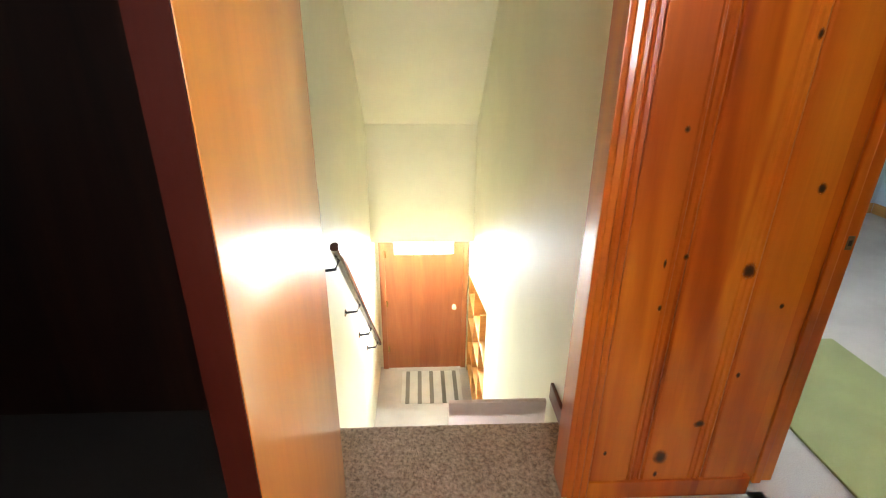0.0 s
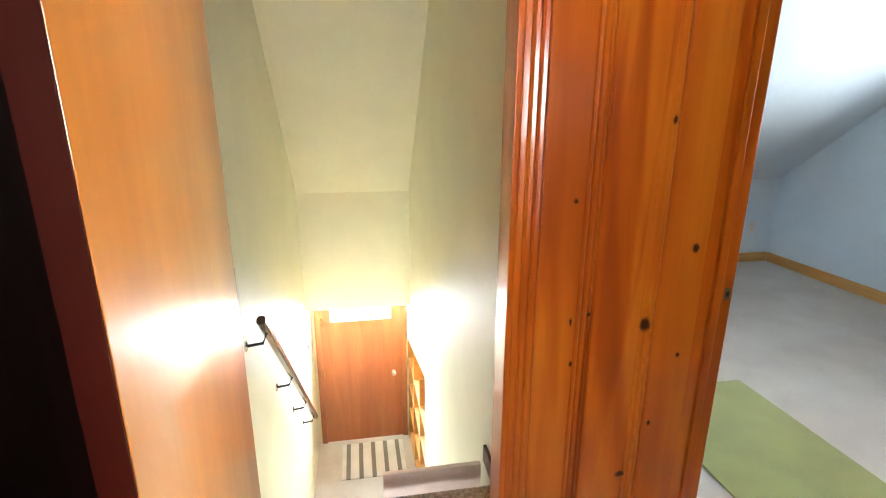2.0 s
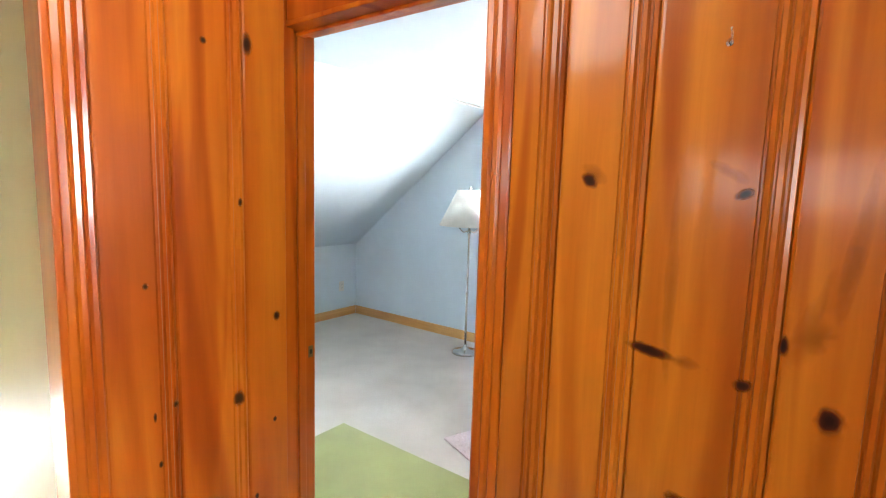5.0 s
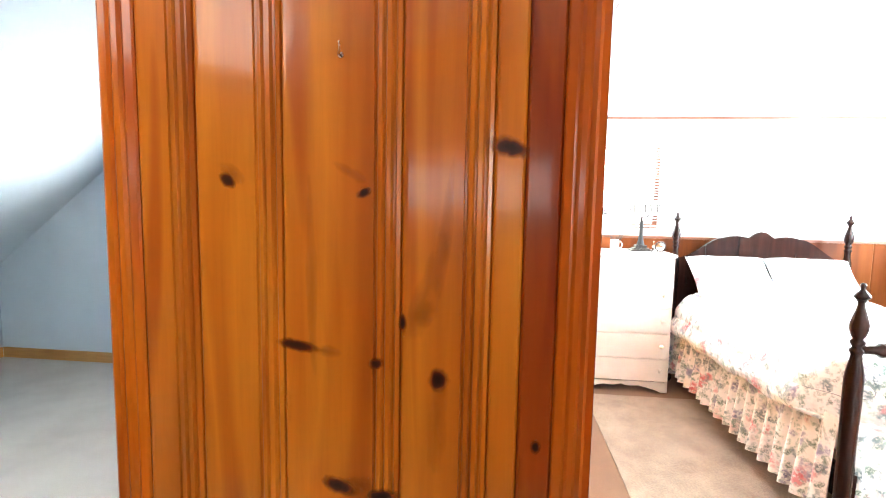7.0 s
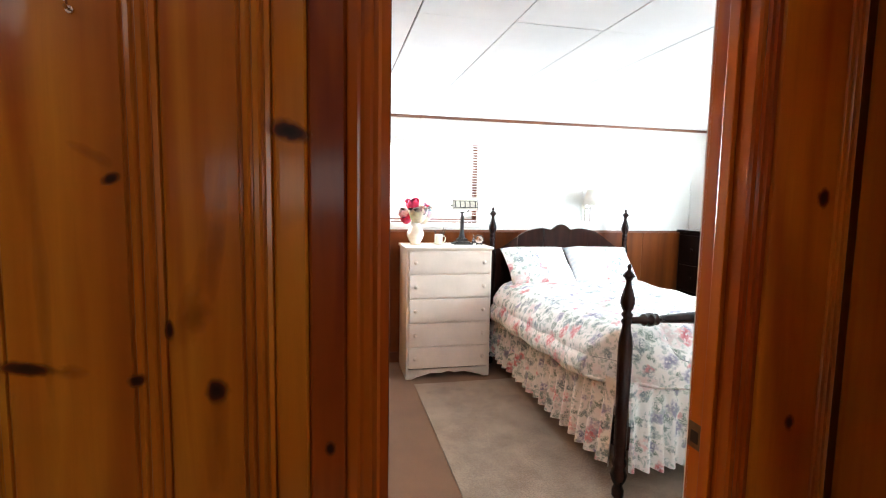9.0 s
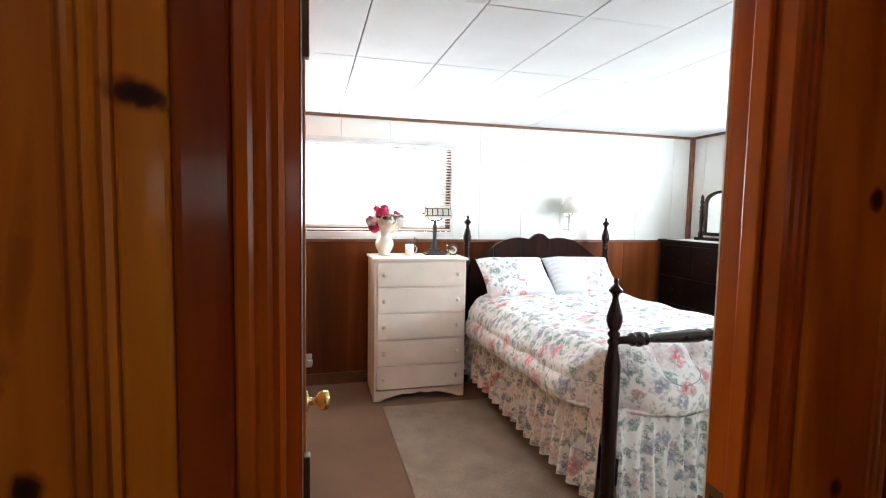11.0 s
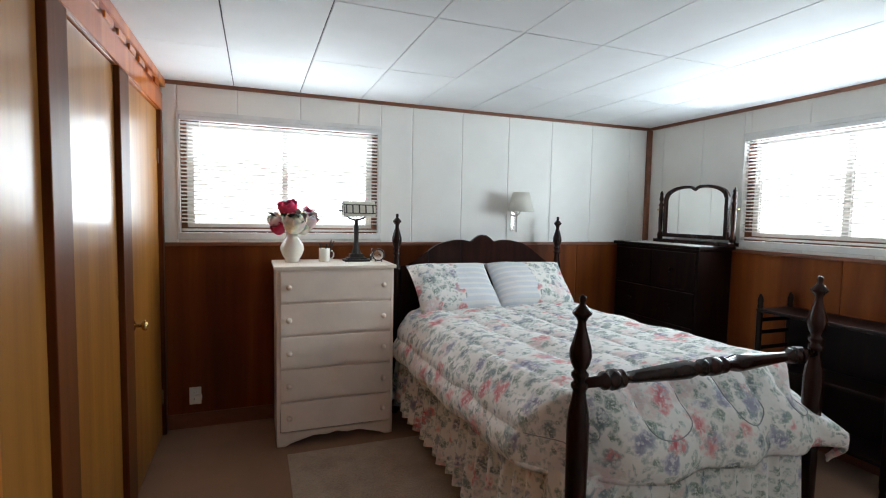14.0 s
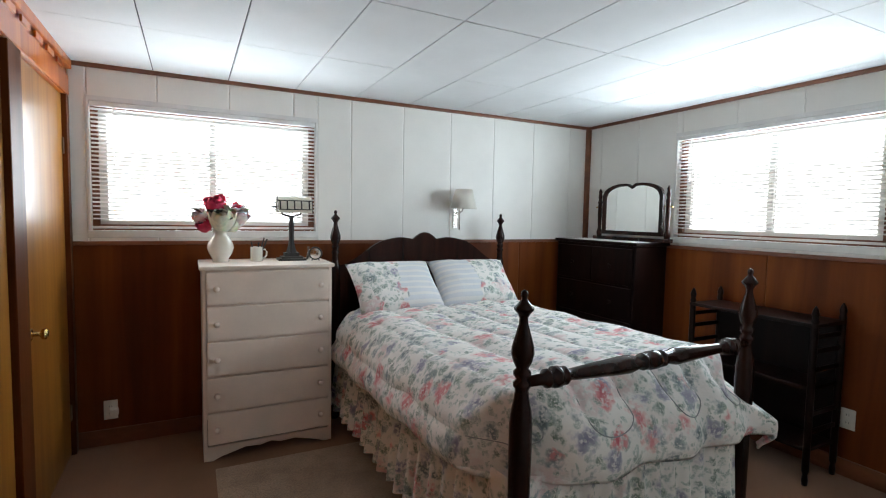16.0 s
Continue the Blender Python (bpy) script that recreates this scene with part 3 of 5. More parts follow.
c = structure("casing_bedroom_a", moulded(0.060, 2.12, False), PINE_TRIM, "moulded pine casing beside the bedroom doorway")
c.location = (0.262, 0, 0)
c = structure("casing_bedroom_b", moulded(0.070, 2.12, True), PINE_TRIM, "moulded pine casing beside the bedroom doorway")
c.location = (1.10, 0, 0)
trim("casing_bedroom_head", ((0.34, -0.014, 2.045, 1.10, 0.018, 2.12),), "moulded pine head casing of the bedroom doorway")
# stair doorway
trim("door_frame_stairs", ((-1.50, -0.648, 0, -1.392, -0.63, 2.05), (-1.50, -1.43, 0, -1.392, -1.415, 2.05), (-1.50, -1.415, 2.03, -1.392, -0.648, 2.05)), "varnished pine jamb of the stair doorway")
c = structure("casing_stairs", moulded(0.068, 2.12, False), PINE_TRIM, "moulded pine casing beside the stair doorway")
c.matrix_world = pose(-1.39, -0.633, 0, 0, 0, 90)


def small_plate(name, x0, y0, z0, x1, y1, z1, mat, label, category, hole=None):
    o = thing(name, ((x0 + x1) / 2, (y0 + y1) / 2, z0), label, category)
    part("plate", box(x0, y0, z0, x1, y1, z1, 0.0015), mat, o).matrix_parent_inverse = o.matrix_world.inverted()
    if hole:
        part("hole", box(*hole), BLACK_METAL, o).matrix_parent_inverse = o.matrix_world.inverted()
    return o


small_plate("strike_plate", -1.4352, 0.092, 0.895, -1.4325, 0.112, 0.938, STEEL_DARK, "worn steel strike plate on the attic door jamb", "strike plate", (-1.4328, 0.097, 0.908, -1.432, 0.107, 0.925))
small_plate("strike_plate", 1.0975, 0.070, 0.905, 1.1002, 0.115, 0.97, STEEL_DARK, "worn steel strike plate on the bedroom door jamb", "strike plate", (1.0965, 0.080, 0.92, 1.0977, 0.105, 0.95))
# Made-up fixture out of view, goes with the added hall bulb.
cl = thing("added_ceiling_light", (-0.75, -0.72, CEIL), "small flush ceiling light added out of view for the hall fill", "ceiling light")
part("base", lathe([(0.10, 0.0), (0.10, -0.018), (0.085, -0.030), (0.03, -0.032)], 24), BRASS, cl)
hook = thing("wall_hook", (-0.161, 0, 1.784), "small metal hook screwed into the pine boards", "hook")
part("hook_wire", tube([(0, 0, 0), (0, -0.018, 0), (0.006, -0.026, 0.002), (0.006, -0.030, 0.012), (0.004, -0.026, 0.018)], 0.0025, 6), CHROME, hook)
part("screw_base", lathe([(0.006, -0.004), (0.006, 0.0), (0.003, 0.001)], 10, "y"), CHROME, hook)

floor = structure("floor", many((-4.5, 0.0, -0.12, 0.05, 3.4, 0), (-1.39, -1.60, -0.12, 1.6, 0.06, 0)), HALL_CARPET, "pale beige carpet over hall and attic room")
structure("floor_bedroom", box(0.05, 0.06, -0.12, 4.2, 3.75, 0.002), BED_FLOOR, "tan flat carpet of the bedroom")
structure("ceiling_hall", box(-1.5, -1.60, CEIL, 1.52, 0.11, CEIL + 0.1), WHITE_PANEL, "plain ceiling of the hall")
# ---- stairwell ----
LOW = -2.45
structure("wall_stair_north", extruded([(-5.6, LOW), (-5.6, CEIL), (-1.5, CEIL), (-1.5, LOW), (-3.90, LOW), (-3.90, -0.74), (-5.42, -1.08), (-5.42, LOW)], 0.10, "y", -0.55), GREEN_PLASTER, "pale yellow-green plaster wall of the stairwell with a bookcase recess")
trim("wall_stair_south", ((-5.6, -1.75, LOW, -1.5, -1.64, CEIL),), "pale yellow-green plaster wall of the stairwell", GREEN_PLASTER, 0)
trim("wall_stair_end", ((-5.6, -1.64, LOW, -5.49, -1.535, CEIL), (-5.6, -0.62, LOW, -5.49, -0.55, CEIL), (-5.6, -1.535, -0.40, -5.49, -0.62, CEIL)), "pale yellow-green plaster end wall over the entry door", GREEN_PLASTER, 0)
slope = extruded([(-3.45, CEIL), (-5.05, 0.69), (-5.05, CEIL)], 1.09, "y", -1.64)
structure("soffit_stair", box(-5.49, -1.64, -0.54, -5.05, -0.55, CEIL), GREEN_PLASTER, "plaster soffit in front of the entry door head")
structure("ceiling_stair_slope", slope, GREEN_PLASTER, "sloping plaster ceiling of the stairwell")
structure("ceiling_stair", box(-5.6, -1.75, CEIL, -1.5, -0.45, CEIL + 0.1), GREEN_PLASTER, "plaster ceiling of the stairwell")
structure("floor_stair_foot", box(-5.6, -1.75, LOW - 0.1, -3.85, -0.20, LOW), HALL_CARPET, "pale carpet at the foot of the stairs")
stairs = tagged(new("stairs"), "straight stair flight with brown-beige shag carpet", "stairs")
N = 12
rise, tread = -LOW / N, 0.215


def step_mesh(x0, x1, top, low):
    """A carpeted step with a rounded nosing, its pile raised here and there."""
    bm = bmesh.new()
    prof = [(x0, top), (x1 + 0.012, top), (x1 + 0.003, top - 0.003), (x1 - 0.006, top - 0.012), (x1 - 0.009, top - 0.024), (x1 - 0.004, top - 0.036), (x1 + 0.010, top - 0.044), (x1 + 0.012, low), (x0, low)]
    return extruded(prof, 1.088, "y", -1.639)


o = part("step", step_mesh(-1.391, -1.755, 0.004, -0.13), STAIR_CARPET, stairs)
for k in range(1, N):
    xa = -1.767 - tread * (k - 1)
    part("step", step_mesh(xa, xa - tread, -rise * k, LOW), STAIR_CARPET, stairs)
trim("baseboard_stair", ((-1.90, -0.566, 0.004, -1.50, -0.551, 0.085),), "brown baseboard beside the top stair", BROWN_TRIM)
ledge = thing("ledge_board", (-1.93, -0.56, -rise), "pale wooden board standing across the second stair", "board")
part("board", box(-0.035, -0.44, 0.0, -0.012, 0.0, 0.155, 0.004), plain("pinkish_primed_wood", (0.62, 0.50, 0.44), 0.5), ledge)

entry = tagged(new("entry_door"), "brown wooden entry door with a row of small panes", "door")
part("panel", many((-5.50, -1.535, LOW + 0.01, -5.462, -0.62, -0.86), (-5.50, -1.535, -0.86, -5.462, -1.42, -0.40), (-5.50, -0.735, -0.86, -5.462, -0.62, -0.40), (-5.50, -1.42, -0.46, -5.462, -0.735, -0.40), (-5.50, -1.2, -0.86, -5.465, -1.18, -0.46), (-5.50, -0.975, -0.86, -5.465, -0.955, -0.46)), DOOR_WOOD, entry)
for y0, y1 in ((-1.42, -1.2), (-1.18, -0.975), (-0.955, -0.735)):
    g = part("pane", box(-5.488, y0, -0.86, -5.484, y1, -0.46), GLASS, entry)
    g.visible_shadow = False
k = part("knob", lathe([(0.026, 0), (0.026, 0.006), (0.010, 0.010), (0.010, 0.03), (0.024, 0.038), (0.028, 0.05), (0.020, 0.062), (0.004, 0.065)], 16, "x"), PLASTIC, entry, "white porcelain knob")
k.location = (-5.462, -0.716, -1.551)
for z in (-2.2, -1.55, -0.9):
    part("hinge", box(-5.462, -1.535, z, -5.455, -1.515, z + 0.09, 0.002), BRASS, entry)
trim("door_frame_entry", ((-5.49, -1.60, LOW, -5.45, -1.535, -0.36), (-5.49, -0.62, LOW, -5.45, -0.56, -0.36), (-5.49, -1.60, -0.40, -5.45, -0.56, -0.33)), "brown wooden frame of the entry door", DOOR_WOOD)

mat_rug = thing("door_mat", (-5.08, -1.0, LOW), "striped door mat in pale and grey-brown bands", "mat")
edges = [-0.36 + 0.72 * k / 15 for k in range(16)]
for k in range(15):
    dark = k % 3 == 1
    part("stripe", box(-0.30, edges[k], 0.0, 0.30, edges[k + 1], 0.008 if dark else 0.009), MAT_DARK if dark else MAT_PALE, mat_rug)

case = thing("bookcase", (-4.66, -0.40, LOW), "open pine bookcase built into the stairwell wall", "bookcase")
part("end_panel", box(-0.756, -0.145, 0, -0.736, 0.14, 1.37, 0.003), HONEY, case)
part("end_panel", box(0.736, -0.145, 0, 0.756, 0.14, 1.69, 0.003), HONEY, case)
part("slanted_top", extruded([(-0.756, 1.346), (0.756, 1.684), (0.756, 1.704), (-0.756, 1.366)], 0.285, "y", -0.145), HONEY, case)
part("back", extruded([(-0.736, 0.0), (0.736, 0.0), (0.736, 1.68), (-0.736, 1.35)], 0.01, "y", 0.13), HONEY, case)
for z in (0.06, 0.40, 0.74, 1.08):
    part("shelf", box(-0.736, -0.142, z, 0.736, 0.13, z + 0.022, 0.002), HONEY, case)
for x in (-0.24, 0.26):
    part("divider", box(x, -0.140, 0.0, x + 0.02, 0.13, 1.40, 0.002), HONEY, case)

rail = thing("handrail", (-2.42, -1.535, 0.51), "dark polished wooden handrail on metal brackets", "handrail")
d = Vector((-1.93, 0, -1.84)).normalized()
bm = bmesh.new()
sect = [(-0.022, -0.012), (-0.022, 0.012), (-0.010, 0.024), (0.010, 0.024), (0.022, 0.012), (0.022, -0.012), (0.012, -0.02), (-0.012, -0.02)]
nrm = d.cross(Vector((0, 1, 0))).normalized()
nrm = nrm if nrm.z > 0 else -nrm
ra, rb = [bm.verts.new(Vector((0, u, 0)) + nrm * v) for u, v in sect], [bm.verts.new(d * 2.66 + Vector((0, u, 0)) + nrm * v) for u, v in sect]
bm.faces.new(ra), bm.faces.new(rb[::-1])
for i in range(8):
    bm.faces.new((ra[i], ra[(i + 1) % 8], rb[(i + 1) % 8], rb[i]))
part("rail", bm, RAIL_WOOD, rail)
for s_ in (0.14, 1.05, 1.85, 2.50):
    q = d * s_ - nrm * 0.02
    b = part("bracket", tube([q, q + Vector((0, -0.02, -0.05)), q + Vector((0, -0.095, -0.06))], 0.008, 8), BLACK_METAL, rail)
    part("rosette", lathe([(0.028, -0.105), (0.028, -0.100), (0.012, -0.094)], 14, "y"), CHROME, b).location = q + Vector((0, 0, -0.06))
pull = thing("wall_ornament", (-4.75, -1.62, -0.80), "slim dark metal ornament on the stairwell wall", "ornament")
part("grip", tube([(0, -0.018, -0.12), (0, 0.02, -0.10), (0, 0.02, 0.10), (0, -0.018, 0.12)], 0.007, 8), BLACK_METAL, pull)

# flush door that stands open into the hall
sd = thing("flush_door", pose(-1.385, -1.372, 0.006, 0, 0, 3.8), "open flush birch veneer door with a glossy varnish", "door")
part("panel", box(0, -0.040, 0, 0.735, 0, 2.02, 0.002), VENEER, sd)
# Strip laid over the leaf's edge, with shade painted into its colour.
part("edge_strip", box(0.7351, -0.040, 0, 0.739, -0.001, 2.02), DOOR_EDGE, sd, "red-brown edge with its shade in the colour")
for z in (0.2, 1.0, 1.75):
    part("hinge", box(-0.010, -0.012, z, 0.004, 0.0, z + 0.09, 0.002), STEEL_DARK, sd)

# ---- attic room ----
KX, GY = -4.34, 3.04
trim("wall_knee", ((KX - 0.1, 0.11, 0, KX, GY, 0.84),), "low pale blue knee wall of the attic room", BLUE_PLASTER, 0)
trim("wall_gable", ((KX - 0.1, GY, 0, -2.44, GY + 0.1, CEIL), (-1.45, GY, 0, 0.05, GY + 0.1, CEIL), (-2.44, GY, 0, -1.45, GY + 0.1, 1.21), (-2.44, GY, 1.95, -1.45, GY + 0.1, CEIL)), "pale blue gable wall of the attic room", BLUE_PLASTER, 0)
structure("ceiling_attic_slope", extruded([(KX - 0.1, 0.762), (KX - 0.1, 0.90), (-2.62, CEIL + 0.1), (-2.56, CEIL)], GY - 0.11, "y", 0.11), BLUE_PLASTER, "sloping pale blue ceiling of the attic room")
structure("ceiling_attic", box(-2.6, 0.11, CEIL, 0.05, GY + 0.1, CEIL + 0.1), BLUE_PLASTER, "flat pale ceiling of the attic room")
trim("trim_attic_ridge", ((-2.58, 0.12, CEIL - 0.012, -2.54, GY - 0.002, CEIL - 0.001),), "white batten along the slope of the attic ceiling", WHITE_TRIM, 0.003)
trim("wall_attic_south", ((KX - 0.1, 0.0, 0, -1.5, 0.11, CEIL),), "pale blue wall of the attic room", BLUE_PLASTER, 0)
trim("wall_attic_east", ((-0.15, 0.12, 0, 0.05, GY, CEIL),), "pale blue wall of the attic room", BLUE_PLASTER, 0)
trim("baseboard_attic_a", ((KX, 0.12, 0, KX + 0.014, GY - 0.014, 0.095),), "honey pine baseboard of the attic room", HONEY)
trim("baseboard_attic_b", ((KX + 0.014, GY - 0.014, 0, -0.15, GY, 0.095),), "honey pine baseboard of the attic room", HONEY)


def window_unit(name, place, width, z0, z1, label, tilt=-0.32, pitch=0.0245):
    """A double slider with a brown frame, white casing and a blind of narrow slats; local x along the wall, +y outwards."""
    w = tagged(new(name), label, kind="structure")
    w.matrix_world = place
    h = width / 2
    part("window_frame", many((-h, 0.03, z0, h, 0.10, z0 + 0.035), (-h, 0.03, z1 - 0.035, h, 0.10, z1), (-h, 0.03, z0 + 0.035, -h + 0.035, 0.10, z1 - 0.035), (h - 0.035, 0.03, z0 + 0.035, h, 0.10, z1 - 0.035)), BROWN_TRIM, w)
    part("sash", many((-h + 0.035, 0.06, z0 + 0.035, -h + 0.075, 0.09, z1 - 0.035), (h - 0.075, 0.06, z0 + 0.035, h - 0.035, 0.09, z1 - 0.035), (-0.02, 0.06, z0 + 0.035, 0.02, 0.09, z1 - 0.035), (-h + 0.075, 0.06, z0 + 0.035, -0.02, 0.09, z0 + 0.06), (0.02, 0.06, z0 + 0.035, h - 0.075, 0.09, z0 + 0.06), (-h + 0.075, 0.06, z1 - 0.06, -0.02, 0.09, z1 - 0.035), (0.02, 0.06, z1 - 0.06, h - 0.075, 0.09, z1 - 0.035)), WHITE_TRIM, w)
    for a, b in ((-h + 0.075, -0.02), (0.02, h - 0.075)):
        g = part("pane", box(a, 0.074, z0 + 0.06, b, 0.077, z1 - 0.06), GLASS, w)
        g.visible_shadow = False
    part("casing", many((-h - 0.014, -0.020, z1, h + 0.014, 0.03, z1 + 0.028), (-h - 0.014, -0.020, z0, -h, 0.03, z1), (h, -0.020, z0, h + 0.014, 0.03, z1)), WHITE_TRIM, w)
    part("window_sill", box(-h - 0.02, -0.022, z0 - 0.045, h + 0.02, 0.03, z0, 0.004), WHITE_TRIM, w)
    part("headrail", box(-h + 0.004, -0.024, z1 - 0.03, h - 0.004, 0.010, z1 - 0.002, 0.003), WHITE_TRIM, w)
    slat = None
    count = int((z1 - z0 - 0.07) / pitch)
    for k in range(count):
        if slat is None:
            bm = bmesh.new()
            rows = []
            for i in range(5):
                u = -0.0125 + 0.00625 * i
                rows.append([bm.verts.new((x, u, 0.0022 * (1 - (u / 0.0125) ** 2) + tilt * u)) for x in (-h + 0.006, h - 0.006)])
            for a, b in zip(rows, rows[1:]):
                bm.faces.new((a[0], a[1], b[1], b[0]))
            r = bmesh.ops.extrude_face_region(bm, geom=bm.faces[:])
            bmesh.ops.translate(bm, verts=[v for v in r["geom"] if isinstance(v, bmesh.types.BMVert)], vec=(0, 0, -0.0008))
            o = part("slat", bm, SLAT, w)
            slat = o.data
        else:
            o = new("slat", slat)
            o.parent = w
        o.location = (0, -0.006, z1 - 0.045 - k * pitch)
    part("bottom_rail", box(-h + 0.006, -0.018, z0 + 0.012, h - 0.006, 0.006, z0 + 0.026, 0.003), SLAT, w)
    for x in (-h * 0.72, 0.0, h * 0.72):
        part("ladder_cord", box(x - 0.0012, -0.0202, z0 + 0.02, x + 0.0012, -0.0188, z1 - 0.03), SLAT, w)
    part("tilt_wand", tube([(-h + 0.12, -0.026, z1 - 0.03), (-h + 0.12, -0.027, z1 - 0.40)], 0.003, 6), SLAT, w)
    return w


window_unit("window_1", pose(0.898, 3.586, 0), 1.30, 1.300, 2.052, "wide slider window with a narrow-slat blind, daylight behind")
window_unit("window_2", pose(4.062, 1.97, 0, 0, 0, -90), 1.30, 1.300, 2.052, "wide slider window with a narrow-slat blind, daylight behind")
window_unit("window_3", pose(-1.945, GY, 0), 0.98, 1.21, 1.95, "attic window with a white slat blind", 0.1)
for nm, b in (("backdrop_north", (-4, 5.2, -1, 6, 5.25, 4.5)), ("backdrop_east", (5.6, -2, -1, 5.65, 5.1, 4.5)), ("backdrop_west", (-7.0, -2.4, -3, -6.95, 0.2, 1.0))):
    structure(nm, box(*b), BACKDROP, "bright overcast sky outside the windows")

# ---- attic furniture ----
gr = thing("green_rug", (-1.55, 0.70, 0), "plain olive green rug lying on the pale carpet", "rug")
part("rug_surface", box(-0.75, -0.335, 0, 0.75, 0.335, 0.012, 0.004), GREEN_RUG, gr)
sr = thing("shag_rug", pose(-0.93, 1.80, 0, 0, 0, -22), "pinkish white shaggy rug on the attic floor", "rug")
bm = bmesh.new()
random.seed(4)
add_box(bm, -0.52, -0.75, 0, 0.52, 0.75, 0.012)
for i in range(2600):
    x, y = random.uniform(-0.53, 0.53), random.uniform(-0.76, 0.76)
    if min(0.53 - abs(x), 0.76 - abs(y)) > 0.25:
        continue
    a, ln = random.uniform(0, 6.28), random.uniform(0.02, 0.045)
    dx, dy = math.cos(a) * ln, math.sin(a) * ln
    v = [bm.verts.new(q) for q in ((x - 0.004, y, 0.010), (x + 0.004, y, 0.010), (x + dx, y + dy, random.uniform(0.018, 0.035)))]
    bm.faces.new(v)
part("rug_surface", bm, SHAG, sr)
fl = thing("floor_lamp", (-2.52, 2.72, 0), "brass floor lamp with an ivory fabric shade", "floor lamp")
part("base", lathe([(0.125, 0), (0.125, 0.012), (0.11, 0.022), (0.04, 0.034), (0.02, 0.06), (0.014, 0.08)], 28), CHROME, fl, smooth=True)
part("pole", lathe([(0.011, 0.06), (0.011, 0.55), (0.016, 0.56), (0.016, 0.58), (0.011, 0.59), (0.011, 1.10), (0.018, 1.11), (0.018, 1.14), (0.010, 1.16), (0.010, 1.24)], 14), CHROME, fl, smooth=True)
bm = lathe([(0.275, 1.19), (0.12, 1.51)], 36)
bmesh.ops.delete(bm, geom=[fc for fc in bm.faces if len(fc.verts) > 4], context="FACES")
bmesh.ops.solidify(bm, geom=bm.faces[:], thickness=0.003)
part("shade", bm, SHADE, fl, "ivory fabric shade", smooth=True)
part("finial", lathe([(0.004, 1.24), (0.004, 1.51), (0.012, 1.515), (0.012, 1.53), (0.003, 1.545)], 12), CHROME, fl)
for a in (0, 2.1, 4.2):
    part("socket_arm", tube([(0.01 * math.cos(a), 0.01 * math.sin(a), 1.14), (0.06 * math.cos(a), 0.06 * math.sin(a), 1.13), (0.10 * math.cos(a), 0.10 * math.sin(a), 1.17), (0.10 * math.cos(a), 0.10 * math.sin(a), 1.22)], 0.007, 8), CHROME, fl)


def outlet(place, label):
    o = thing("wall_outlet", place, label, "outlet")
    part("cover", box(-0.036, -0.006, -0.058, 0.036, 0.0, 0.058, 0.003), PLASTIC, o)
    for z in (-0.022, 0.022):
        part("socket", lathe([(0.016, -0.0085), (0.016, -0.006), (0.015, -0.0055)], 16, "y"), PLASTIC, o).location = (0, 0, z)
        part("slot", many((-0.007, -0.0092, z - 0.004, -0.005, -0.0086, z + 0.006), (0.005, -0.0092, z - 0.004, 0.007, -0.0086, z + 0.006)), BLACK_METAL, o)
    return o


outlet(pose(KX, 2.81, 0.356, 0, 0, 90), "ivory outlet on the blue knee wall")
o = outlet(pose(0.32, 3.568, 0.215), "ivory wall outlet with a plug-in night light")
part("night_light", box(-0.002, -0.045, -0.03, 0.042, -0.008, 0.012, 0.008), PLASTIC, o, "small plugged-in night light")
outlet(pose(4.044, 1.43, 0.33, 0, 0, -90), "ivory outlet on the brown panelling")

# ---- bedroom shell ----
LX, FY, RX, DADO = 0.148, 3.586, 4.062, 1.225
trim("wall_bed_north", ((-0.15, FY, 0, 0.246, FY + 0.11, CEIL), (1.55, FY, 0, RX + 0.11, FY + 0.11, CEIL), (0.246, FY, 0, 1.55, FY + 0.11, 1.27), (0.246, FY, 2.054, 1.55, FY + 0.11, CEIL)), "bedroom wall with white boards over brown panelling", WHITE_PANEL, 0)
trim("wall_bed_east", ((RX, 0.11, 0, RX + 0.11, 1.318, CEIL), (RX, 2.622, 0, RX + 0.11, FY, CEIL), (RX, 1.318, 0, RX + 0.11, 2.622, 1.27), (RX, 1.318, 2.054, RX + 0.11, 2.622, CEIL)), "bedroom wall with white boards over brown panelling", WHITE_PANEL, 0)
trim("wall_bed_south", ((1.10, 0.11, 0, RX, 0.122, CEIL), (0.05, 0.11, 0, 0.34, 0.122, CEIL), (0.34, 0.11, 2.06, 1.10, 0.122, CEIL), (1.52, 0.0, 0, RX + 0.1, 0.11, CEIL)), "white inner wall of the bedroom beside its door", WHITE_PANEL, 0)


def wide_panel(parent, w, z0, z1, mat, m):
    """A sheet of panelling between two V joints."""
    prof = [(0, 0.005), (0.002, 0.003), (0.005, 0.001), (0.008, 0.0), (w - 0.008, 0.0), (w - 0.005, 0.001), (w - 0.002, 0.003), (w, 0.005)]
    bm = extruded(prof + [(w, 0.013), (0, 0.013)], z1 - z0, "z", z0)
    o = part("panel", bm, mat, parent)
    o.matrix_world = m
    return o


upper = tagged(new("panelling_white_north"), "cream white vertical board panelling", kind="structure")
xs = [LX] + [0.59 + 0.4045 * k for k in range(9)] + [RX]
